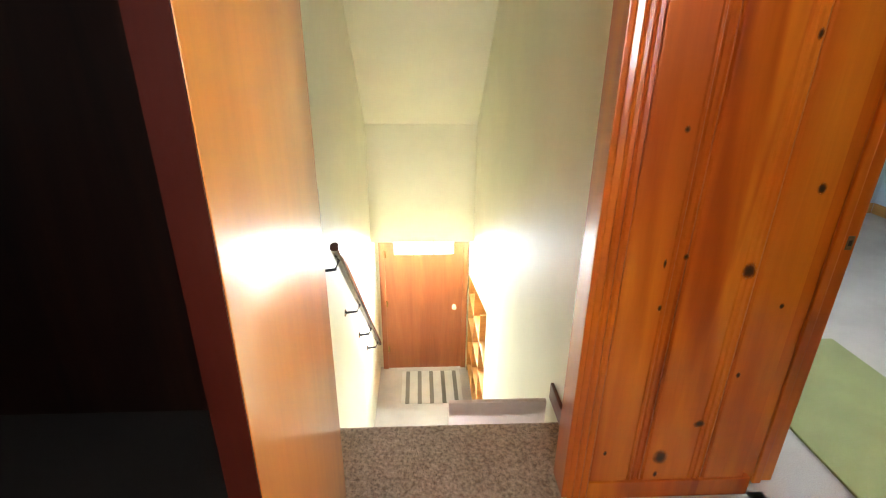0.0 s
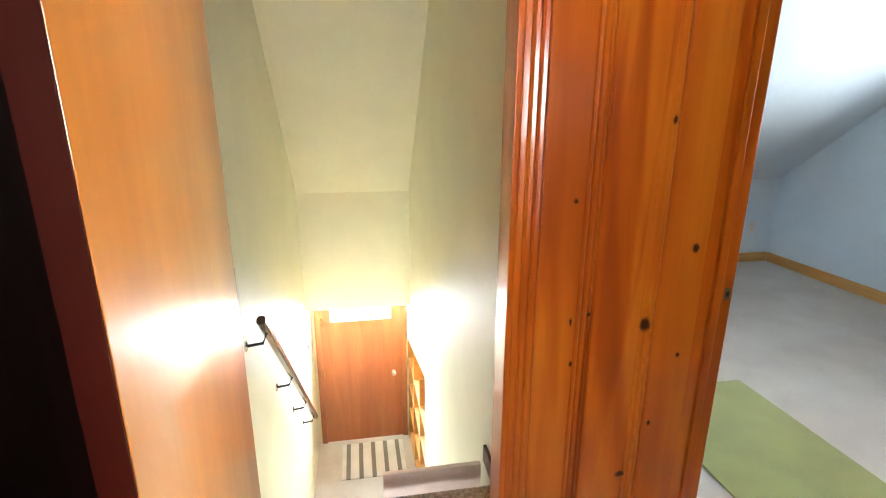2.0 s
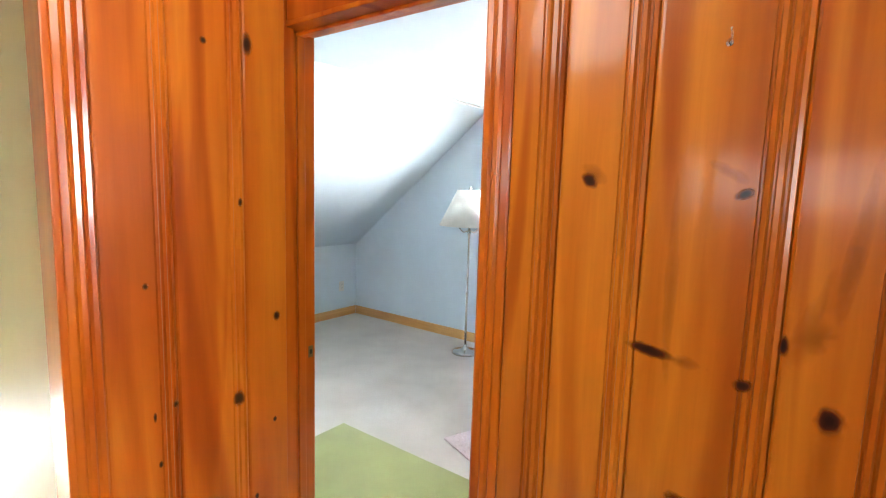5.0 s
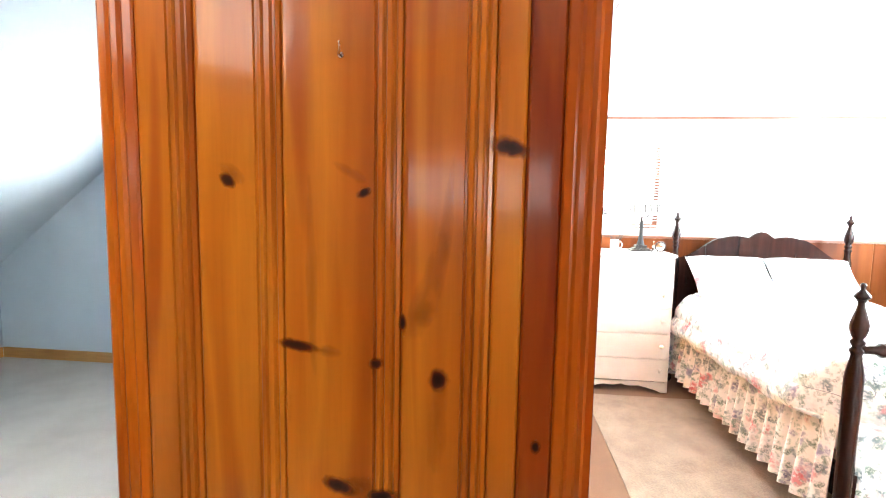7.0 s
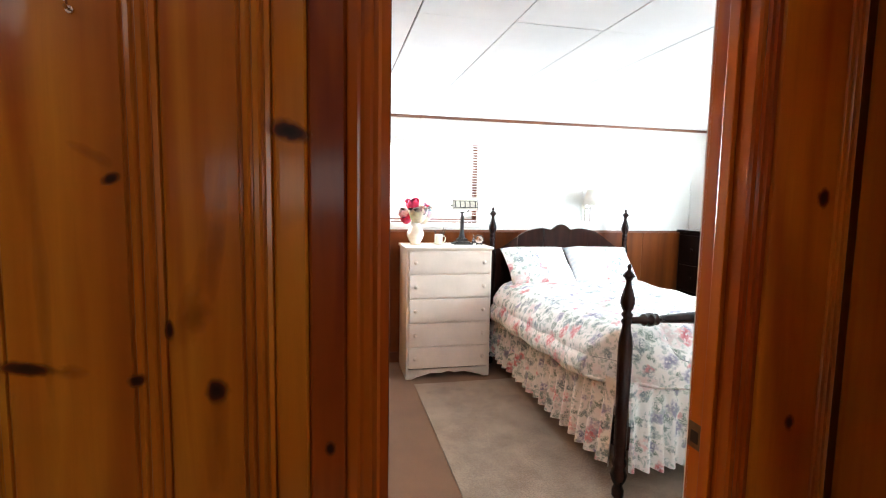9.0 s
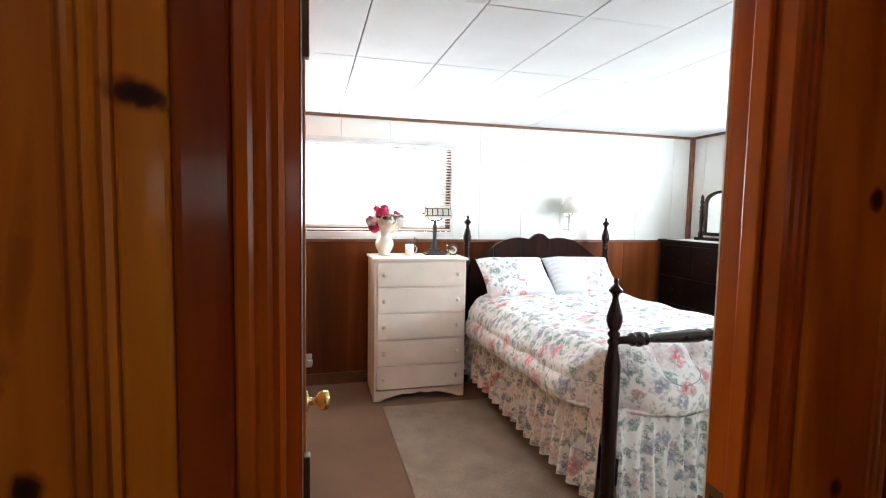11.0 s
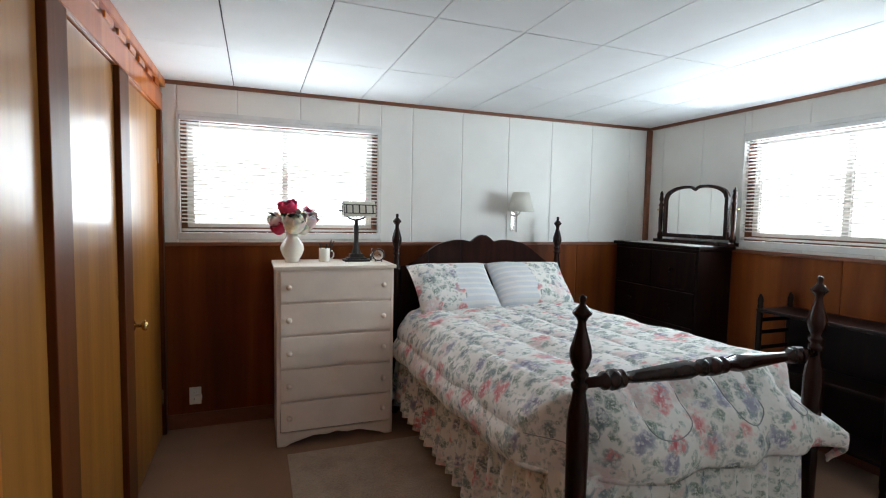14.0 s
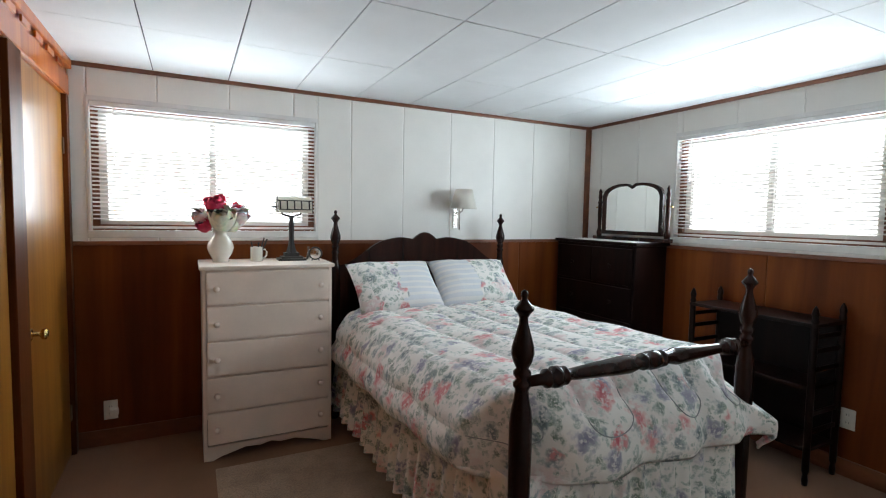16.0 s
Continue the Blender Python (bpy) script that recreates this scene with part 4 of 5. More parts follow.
for a, b in zip(xs, xs[1:]):
    a1, b1 = max(a, LX), min(b, RX)
    if b1 <= 0.25 or a1 >= 1.55:
        wide_panel(upper, b1 - a1, DADO, CEIL, WHITE_PANEL, pose(a1, FY - 0.013, 0))
    else:
        for c0, c1 in ((a1, min(b1, 0.235)), (max(a1, 1.563), b1)):
            if c1 - c0 > 0.03:
                wide_panel(upper, c1 - c0, DADO, CEIL, WHITE_PANEL, pose(c0, FY - 0.013, 0))
        c0, c1 = max(a1, 0.235), min(b1, 1.563)
        if c1 - c0 > 0.03:
            wide_panel(upper, c1 - c0, 2.070, CEIL, WHITE_PANEL, pose(c0, FY - 0.013, 0))
            wide_panel(upper, c1 - c0, DADO, 1.268, WHITE_PANEL, pose(c0, FY - 0.013, 0))
upper2 = tagged(new("panelling_white_east"), "cream white vertical board panelling", kind="structure")
for k in range(9):
    a, b = 0.122 + 0.41 * k, min(0.122 + 0.41 * (k + 1), FY - 0.013)
    segs = [(a, b, DADO, CEIL)] if (b <= 1.325 or a >= 2.615) else []
    if not segs:
        for c0, c1, z0, z1 in ((a, min(b, 1.305), DADO, CEIL), (max(a, 2.635), b, DADO, CEIL), (max(a, 1.305), min(b, 2.635), 2.070, CEIL), (max(a, 1.305), min(b, 2.635), DADO, 1.268)):
            if c1 - c0 > 0.03:
                segs.append((c0, c1, z0, z1))
    for c0, c1, z0, z1 in segs:
        wide_panel(upper2, c1 - c0, z0, z1, WHITE_PANEL, pose(RX - 0.013, c1, 0, 0, 0, -90))
lower = tagged(new("wainscot_north"), "brown wood panelling below the chair rail", kind="structure")
for a, b in ((LX, 1.2), (1.2, 2.42), (2.42, 3.3), (3.3, RX - 0.02)):
    wide_panel(lower, b - a, 0.0, DADO, BROWN_PANEL, pose(a, FY - 0.020, 0))
lower2 = tagged(new("wainscot_east"), "brown wood panelling below the chair rail", kind="structure")
for a, b in ((0.122, 0.7), (0.7, 1.92), (1.92, 2.7), (2.7, FY - 0.02)):
    wide_panel(lower2, b - a, 0.0, DADO, BROWN_PANEL, pose(RX - 0.020, b, 0, 0, 0, -90))
trim("chair_rail_north", ((LX, FY - 0.032, DADO - 0.012, RX - 0.03, FY - 0.013, DADO + 0.012),), "brown chair rail", BROWN_TRIM)
trim("chair_rail_east", ((RX - 0.032, 0.122, DADO - 0.012, RX - 0.013, FY - 0.033, DADO + 0.012),), "brown chair rail", BROWN_TRIM)
trim("baseboard_bed_north", ((LX, FY - 0.034, 0.002, RX - 0.03, FY - 0.020, 0.10),), "brown baseboard of the bedroom", BROWN_TRIM)
trim("baseboard_bed_east", ((RX - 0.034, 0.122, 0.002, RX - 0.020, FY - 0.035, 0.10),), "brown baseboard of the bedroom", BROWN_TRIM)
trim("cornice_north", ((LX, FY - 0.035, CEIL - 0.03, RX, FY - 0.013, CEIL - 0.006),), "brown cornice strip under the ceiling", BROWN_TRIM)
trim("cornice_east", ((RX - 0.035, 0.122, CEIL - 0.03, RX - 0.013, FY - 0.036, CEIL - 0.006),), "brown cornice strip under the ceiling", BROWN_TRIM)
trim("corner_post", ((RX - 0.05, FY - 0.05, DADO + 0.013, RX - 0.013, FY - 0.013, CEIL - 0.031),), "brown corner strip between two walls", BROWN_TRIM)
# tiled ceiling: one mesh of bevelled tiles over a dark bed
structure("ceiling_bed_backing", box(-0.15, 0.0, CEIL + 0.002, RX + 0.11, FY + 0.11, CEIL + 0.1), GROOVE, "dark bed of the ceiling tiles")
bm = bmesh.new()
random.seed(7)
for i in range(10):
    for j in range(5):
        x0, x1 = max(LX, 0.157 + 0.4175 * i - 0.02 * (i == 0)), min(0.157 + 0.4175 * (i + 1), RX)
        y1, y0 = FY - 0.02 - 0.80 * j + 0.02 * (j == 0), max(FY - 0.02 - 0.80 * (j + 1), 0.115)
        if x1 - x0 < 0.02 or y1 - y0 < 0.02:
            continue
        dz = random.uniform(-0.0015, 0.0008)
        add_box(bm, x0 + 0.0034, y0 + 0.0022, CEIL - 0.006 + dz, x1 - 0.0034, y1 - 0.0022, CEIL + 0.001)
structure("ceiling_bed", bm, CEILING_TILE, "white rectangular ceiling tiles with dark joints")

# closet wall with flush doors
trim("wall_closet", ((0.05, 0.122, 2.06, LX, FY, CEIL), (0.05, 0.122, 0, LX, 0.98, 2.06), (-0.15, 0.122, 0, -0.10, FY, CEIL)), "pine closet wall of the bedroom", PINE_TRIM, 0)
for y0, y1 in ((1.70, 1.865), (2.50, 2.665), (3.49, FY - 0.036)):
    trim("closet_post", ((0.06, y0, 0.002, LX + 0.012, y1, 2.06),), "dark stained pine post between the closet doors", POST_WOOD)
trim("closet_head", ((LX, 0.98, 2.062, LX + 0.014, FY - 0.036, 2.17),), "varnished pine board over the closet doors", PINE_TRIM)
trim("cornice_closet", ((LX, 0.13, CEIL - 0.06, LX + 0.03, FY - 0.036, CEIL - 0.007),), "varnished pine cornice over the closet", PINE_TRIM, 0.008)
blocks = tagged(new("cornice_blocks"), "row of small pine blocks over the closet doors", kind="structure")
for k in range(12):
    part("block", box(LX + 0.0145, 1.05 + 0.2 * k, 2.172, LX + 0.024, 1.17 + 0.2 * k, 2.20, 0.002), PINE_TRIM, blocks)


def closet_door(y0, y1, knob, label):
    o = thing("closet_door", (LX - 0.03, y0, 0.01), label, "closet door", "closet doors")
    part("panel", box(-0.02, 0.004, 0, 0.018, y1 - y0 - 0.004, 2.045, 0.002), CLOSET_WOOD, o)
    if knob:
        k = part("knob", lathe([(0.026, 0), (0.026, 0.004), (0.009, 0.008), (0.009, 0.032), (0.022, 0.040), (0.025, 0.052), (0.014, 0.062)], 16, "x"), BRASS, o, "small brass knob")
        k.location = (0.018, 0.10, 0.86)
        for z in (0.2, 1.72):
            part("hinge", box(0.018, y1 - y0 - 0.016, z, 0.026, y1 - y0 + 0.004, z + 0.09, 0.002), STEEL_DARK, o)
    return o


closet_door(0.985, 1.70, False, "flush honey-coloured closet door with a glossy varnish")
closet_door(1.865, 2.50, False, "flush honey-coloured closet door with a glossy varnish")
closet_door(2.665, 3.49, True, "flush honey-coloured closet door with brass knob and hinges")

# bedroom door, open against the closet side
bd = thing("bedroom_door", pose(0.346, 0.128, 0.006, 0, 0, 0.6), "open flush veneer door with a brass knob", "door")
part("panel", box(-0.036, 0, 0, 0.0, 0.765, 2.02, 0.002), VENEER, bd)
for z in (0.2, 1.0, 1.70):
    part("hinge", box(-0.006, -0.016, z, 0.006, 0.004, z + 0.10, 0.002), STEEL_DARK, bd)
k = part("knob", lathe([(0.030, 0), (0.030, 0.004), (0.011, 0.008), (0.011, 0.028), (0.024, 0.036), (0.029, 0.052), (0.026, 0.064), (0.010, 0.068)], 20, "x"), BRASS, bd, "polished brass knob", smooth=True)
k.location = (0.0, 0.692, 0.915)
k2 = part("knob", lathe([(0.030, 0), (0.030, -0.004), (0.011, -0.008), (0.011, -0.028), (0.024, -0.036), (0.029, -0.052), (0.026, -0.064), (0.010, -0.068)], 20, "x"), BRASS, bd, "polished brass knob", smooth=True)
k2.location = (-0.036, 0.692, 0.915)
part("latch_plate", box(-0.030, 0.7652, 0.885, -0.006, 0.767, 0.945), BRASS, bd)

rug = thing("area_rug", (1.75, 1.75, 0.002), "worn beige area rug lying beside and under the bed", "rug")
part("rug_surface", box(-0.88, -1.6, 0, 0.9, 1.21, 0.008, 0.003), BED_RUG, rug)

# ---- chest of drawers ----
ch = thing("chest_of_drawers", (1.178, 3.30, 0.002), "cream painted five-drawer chest with scalloped apron", "chest of drawers")
W, D, H = 0.3625, 0.22, 1.118
part("side", box(-W, -D, 0.0, -W + 0.02, D, H - 0.022, 0.003), WHITE_PAINT, ch)
part("side", box(W - 0.02, -D, 0.0, W, D, H - 0.022, 0.003), WHITE_PAINT, ch)
part("back", box(-W + 0.02, D - 0.012, 0.08, W - 0.02, D, H - 0.022), WHITE_PAINT, ch)
part("top", box(-W - 0.014, -D - 0.018, H - 0.022, W + 0.014, D + 0.004, H, 0.006), WHITE_PAINT, ch)
ap = [(-W + 0.02, 0.0), (-W + 0.05, 0.0), (-W + 0.09, 0.018), (-W + 0.16, 0.036), (-0.14, 0.052), (-0.06, 0.046), (0, 0.060), (0.06, 0.046), (0.14, 0.052), (W - 0.16, 0.036), (W - 0.09, 0.018), (W - 0.05, 0.0), (W - 0.02, 0.0), (W - 0.02, 0.082), (-W + 0.02, 0.082)]
part("apron", extruded(ap, 0.018, "y", -D), WHITE_PAINT, ch)
zs = [0.088, 0.282, 0.486, 0.690, 0.892, 1.090]
for a, b in zip(zs, zs[1:]):
    dr = part("drawer", many((-W + 0.022, -D - 0.012, a + 0.007, W - 0.022, -D + 0.014, b - 0.007)), WHITE_PAINT, ch)
    bmx = bmesh.new()
    bmx.from_mesh(dr.data)
    bmesh.ops.bevel(bmx, geom=bmx.edges[:], offset=0.004, segments=2, affect="EDGES")
    bmx.to_mesh(dr.data)
    bmx.free()
    part("rail", box(-W + 0.02, -D + 0.008, b - 0.007, W - 0.02, -D + 0.02, b + 0.006), WHITE_PAINT, ch)
    for x in (-0.290, 0.290):
        k = part("knob", lathe([(0.011, 0), (0.008, -0.008), (0.014, -0.014), (0.017, -0.021), (0.013, -0.028), (0.003, -0.031)], 16, "y"), WHITE_PAINT, dr, "round painted knob", smooth=True)
        k.location = (x, -D - 0.012, (a + b) / 2)
TOP = 1.12

vase = thing("flower_vase", (0.925, 3.34, TOP), "cream ceramic vase with pink, cream and blush artificial flowers", "vase")
part("body", lathe([(0.045, 0), (0.050, 0.006), (0.044, 0.016), (0.064, 0.05), (0.076, 0.085), (0.071, 0.115), (0.047, 0.150), (0.036, 0.170), (0.044, 0.195), (0.050, 0.205), (0.044, 0.204), (0.030, 0.18)], 28), CERAMIC, vase, smooth=True)


def flower(parent, x, y, z, r, mat):
    """A full rose: a closed heart of wrapped petals, and outer petals that open and curl, tilted outwards."""
    bm = bmesh.new()
    lean = Vector((0, 0, 1)).rotation_difference(Vector((x * 6 - 0.15, y * 6 - 0.45, 0.9)).normalized())
    for shell, (n, rr, low, high, half, curl) in enumerate(((3, 0.40, 1.7, 0.05, 1.25, 0.0), (4, 0.58, 1.9, 0.28, 1.0, 0.05), (5, 0.78, 2.1, 0.55, 0.85, 0.16), (6, 0.96, 2.3, 0.95, 0.72, 0.26))):
        for k in range(n):
            a0 = 2 * math.pi * k / n + shell * 0.7 + random.uniform(-0.2, 0.2)
            reach = high + random.uniform(-0.12, 0.12)
            size = rr * random.uniform(0.93, 1.07)
            rows = []
            for i in range(8):
                s_ = i / 7
                pol = low + (reach - low) * s_
                row = []
                for j in range(8):
                    q = -1 + 2 * j / 7
                    wid = half * (0.45 + 0.55 * math.sin(math.pi * min(1, 0.12 + 0.62 * s_)))
                    rad_ = r * size * (1 + curl * max(0, s_ - 0.55) / 0.45 - 0.06 * q * q + 0.05 * math.sin(5 * q + 2 * k) * s_)
                    az = a0 + wid * q
                    c = Vector((rad_ * math.sin(pol) * math.cos(az), rad_ * math.sin(pol) * math.sin(az), rad_ * math.cos(pol) - 0.22 * r * q * q * s_))
                    row.append(bm.verts.new(Vector((x, y, z)) + lean @ c))
                rows.append(row)
            for p_, q_ in zip(rows, rows[1:]):
                for j in range(7):
                    bm.faces.new((p_[j], p_[j + 1], q_[j + 1], q_[j]))
    return part("bloom", bm, mat, parent, smooth=True)


random.seed(11)
for x, y, z, r, mt in ((-0.022, 0.0, 0.345, 0.064, ROSE), (0.008, -0.070, 0.258, 0.078, CREAM_PETAL), (0.095, -0.02, 0.275, 0.066, BLUSH_PETAL), (0.060, -0.055, 0.225, 0.050, CREAM_PETAL), (-0.105, -0.01, 0.268, 0.046, BLUSH_PETAL), (-0.085, -0.05, 0.222, 0.046, ROSE), (0.098, 0.03, 0.335, 0.030, ROSE), (-0.03, 0.06, 0.27, 0.06, CREAM_PETAL), (0.06, 0.05, 0.28, 0.05, BLUSH_PETAL)):
    flower(vase, x, y, z, r, mt)
for k in range(20):
    a = k * 0.571 * 2
    bm = bmesh.new()
    r0 = random.uniform(0.05, 0.10)
    c = Vector((r0 * math.cos(a), r0 * math.sin(a) - 0.02, random.uniform(0.225, 0.33)))
    d_ = Vector((math.cos(a), math.sin(a), random.uniform(-0.2, 0.6))).normalized() * 0.075
    sd_ = Vector((-math.sin(a), math.cos(a), 0.2)) * 0.026
    v = [bm.verts.new(q) for q in (c, c + d_ * 0.5 + sd_ + Vector((0, 0, 0.006)), c + d_, c + d_ * 0.5 - sd_ + Vector((0, 0, 0.006)), c + d_ * 0.5)]
    bm.faces.new((v[0], v[1], v[4])), bm.faces.new((v[1], v[2], v[4])), bm.faces.new((v[2], v[3], v[4])), bm.faces.new((v[3], v[0], v[4]))
    part("leaf", bm, LEAF, vase)

mug = thing("mug", (1.13, 3.33, TOP), "small cream mug holding pens", "mug")
bm = lathe([(0.033, 0), (0.036, 0.004), (0.036, 0.088), (0.034, 0.090), (0.032, 0.086), (0.031, 0.010)], 22)
part("cup", bm, CERAMIC, mug, smooth=True)
part("handle", tube([(0.034, 0, 0.072), (0.050, -0.004, 0.074), (0.060, -0.006, 0.058), (0.058, -0.006, 0.036), (0.046, -0.004, 0.020), (0.034, 0, 0.020)], 0.005, 8), CERAMIC, mug)
for x, y, tx, ty, h in ((-0.01, 0, -0.02, 0.01, 0.125), (0.008, 0.006, 0.04, 0.01, 0.145), (0.0, -0.01, 0.012, -0.01, 0.12), (0.012, -0.004, 0.05, 0.0, 0.138)):
    part("pen", tube([(x, y, 0.012), (x + tx, y + ty, h)], 0.0045, 6), BLACK_METAL, mug)

dl = thing("desk_lamp", (1.345, 3.35, TOP), "black desk lamp with a paned milky glass shade", "desk lamp")
part("base", many((-0.085, -0.06, 0, 0.085, 0.06, 0.014), (-0.065, -0.045, 0.014, 0.065, 0.045, 0.026), (-0.045, -0.032, 0.026, 0.045, 0.032, 0.05)), BLACK_METAL, dl)
part("stem", lathe([(0.034, 0.05), (0.022, 0.09), (0.016, 0.14), (0.018, 0.24), (0.014, 0.25), (0.014, 0.28)], 12), BLACK_METAL, dl)
part("cradle", tube([(-0.07, 0, 0.315), (-0.05, 0, 0.292), (0, 0, 0.282), (0.05, 0, 0.292), (0.07, 0, 0.315)], 0.006, 8), BLACK_METAL, dl)
arc = [(0.052 * math.cos(a), 0.305 + 0.105 * math.sin(a)) for a in [radians(180 - 12 * k) for k in range(16)]]
arc2 = [(0.047 * math.cos(a), 0.305 + 0.099 * math.sin(a)) for a in [radians(12 * k) for k in range(16)]]
part("shade", extruded(arc + arc2, 0.215, "x", -0.090), GLASS_PANEL, dl, "milky panes in a dark lattice")
for x in (-0.092, 0.123):
    part("lattice_bar", extruded([(u * 1.02, 0.305 + (v - 0.305) * 1.012) for u, v in arc] + arc2, 0.004, "x", x), BLACK_METAL, dl)
for u, v in ((arc[1]), (arc[4]), (arc[12])):
    part("lattice_bar", box(-0.090, u - 0.003, v - 0.003, 0.125, u + 0.003, v + 0.003), BLACK_METAL, dl)
low, high = Vector((0, *arc[1])), Vector((0, *arc[4]))
for x in (-0.075, -0.032, 0.012, 0.056, 0.105):
    part("lattice_bar", tube([(x, low.y - 0.001, low.z), (x, (low.y + high.y) / 2 - 0.004, (low.z + high.z) / 2 + 0.004), (x, high.y - 0.001, high.z)], 0.0045, 6), BLACK_METAL, dl)
part("switch", tube([(-0.090, 0, 0.34), (-0.122, 0, 0.34)], 0.006, 8), BLACK_METAL, dl)

ck = thing("alarm_clock", pose(1.485, 3.28, TOP, 0, 0, -18), "small round metal alarm clock", "clock")
part("case", lathe([(0.036, -0.016), (0.042, -0.013), (0.042, 0.014), (0.034, 0.024)], 24, "y"), BLACK_METAL, ck, smooth=True).location = (0, 0, 0.047)
part("dial", lathe([(0.001, -0.0200), (0.020, -0.0190), (0.034, -0.0165), (0.034, -0.0150)], 24, "y"), CHROME, ck).location = (0, 0, 0.047)
for x in (-0.018, 0.018):
    part("foot", tube([(x, 0, 0.012), (x * 1.3, 0, 0.0)], 0.004, 6), BLACK_METAL, ck)
bt = thing("small_bottle", (1.455, 3.36, TOP), "tiny clear glass bottle", "bottle")
part("body", lathe([(0.012, 0), (0.013, 0.03), (0.006, 0.05), (0.006, 0.075), (0.008, 0.085)], 14), CHROME, bt)

# ---- bed ----
BX0, BX1, BY0, BY1 = 1.645, 2.985, 1.237, 3.395
bed = thing("four_poster_bed", ((BX0 + BX1) / 2, (BY0 + BY1) / 2, 0.002), "dark mahogany low four-poster bed with turned posts", "bed")
ox, oy = (BX1 - BX0) / 2, (BY1 - BY0) / 2


def post(height, lower):
    """A turned bed post: bulbous foot, tapered shaft, vase turning, rings and a pointed finial."""
    h = height
    prof = [(0.018, 0.0), (0.030, 0.02), (0.030, 0.05), (0.020, 0.075), (0.034, 0.10), (0.042, 0.13), (0.030, 0.17), (0.036, 0.185), (0.036, 0.20)]
    prof += [(0.028, 0.22), (0.031, 0.24), (0.032, 0.50), (0.035, lower - 0.10), (0.035, lower), (0.031, lower + 0.04), (0.022, lower + 0.085)]
    top = [(0.022, -0.315), (0.020, -0.302), (0.027, -0.290), (0.027, -0.280), (0.017, -0.270), (0.027, -0.256), (0.027, -0.246), (0.018, -0.236), (0.028, -0.218), (0.035, -0.192), (0.034, -0.172), (0.024, -0.136), (0.014, -0.102), (0.013, -0.084), (0.020, -0.070), (0.030, -0.060), (0.030, -0.053), (0.013, -0.034), (0.008, -0.026), (0.011, -0.018), (0.010, -0.005), (0.003, 0.0)]
    prof += [(r, h + dz) for r, dz in top]
    return lathe(prof, 22)


for x, y, h, lo in ((-ox, -oy, 1.207, 0.80), (ox - 0.195, -oy + 0.030, 1.232, 0.82), (-ox, oy, 1.448, 1.02), (ox, oy, 1.448, 1.02)):
    part("post", post(h, lo), MAHOGANY, bed, smooth=True).location = (x, y, 0)
hb = []
for k in range(41):
    u = -1 + 2 * k / 40
    a = abs(u)
    k_ = min(1.0, (1.0 - a) / 0.50)
    z = 1.07 + 0.155 * k_ * k_ * (3 - 2 * k_) + 0.038 * math.exp(-((a - 0.30) / 0.22) ** 2)
    if a <= 0.13:
        z = 1.222 + 0.078 * math.sqrt(max(0, 1 - (a / 0.135) ** 2))
    hb.append((u * (ox - 0.03), z))
part("headboard", extruded([(ox - 0.03, 0.40), (-ox + 0.03, 0.40)] + hb, 0.028, "y", oy - 0.014), MAHOGANY, bed)
part("side_rail", box(-ox + 0.030, -oy, 0.25, -ox + 0.056, oy, 0.375, 0.004), MAHOGANY, bed)
part("side_rail", box(ox - 0.230, -oy + 0.04, 0.25, ox - 0.205, oy, 0.375, 0.004), MAHOGANY, bed)
part("end_rail", box(-ox, -oy + 0.062, 0.25, ox - 0.195, -oy + 0.088, 0.375, 0.004), MAHOGANY, bed)
L2 = ox - 0.112
prof = [(0.016, -L2), (0.018, -L2 + 0.06), (0.030, -L2 + 0.075), (0.030, -L2 + 0.085), (0.020, -L2 + 0.092), (0.034, -L2 + 0.105), (0.034, -L2 + 0.125), (0.022, -L2 + 0.135), (0.030, -L2 + 0.145), (0.030, -L2 + 0.152), (0.017, -L2 + 0.165), (0.020, -0.37), (0.031, -0.17), (0.032, -0.12), (0.020, -0.065), (0.030, -0.055), (0.030, -0.042), (0.022, -0.035), (0.033, -0.018)]
part("foot_rail", lathe(prof + [(r, -h) for r, h in prof[::-1]], 20, "x"), MAHOGANY, bed, smooth=True).matrix_local = pose(-0.095, -oy + 0.015, 0.925, 0, 0, 1.3)
part("mattress", box(-ox + 0.10, -oy + 0.16, 0.38, ox - 0.28, oy - 0.03, 0.70, 0.03), WHITE_TRIM, bed)


HALF, FAR, FOOT, DROP, ROLL = ox + 0.015, oy - 0.25, -oy + 0.05, 0.235, 0.11
PITCH = 0.20


def rolled(s):
    """Distance past an edge, along the cloth, to (outwards, downwards) round it."""
    if s <= -ROLL:
        return 0.0, 0.0
    a = (s + ROLL) / (ROLL * 1.57)
    if a < 1:
        return ROLL * math.sin(a * 1.57), ROLL * (1 - math.cos(a * 1.57))
    return ROLL, 2 * ROLL + s - ROLL * 1.57


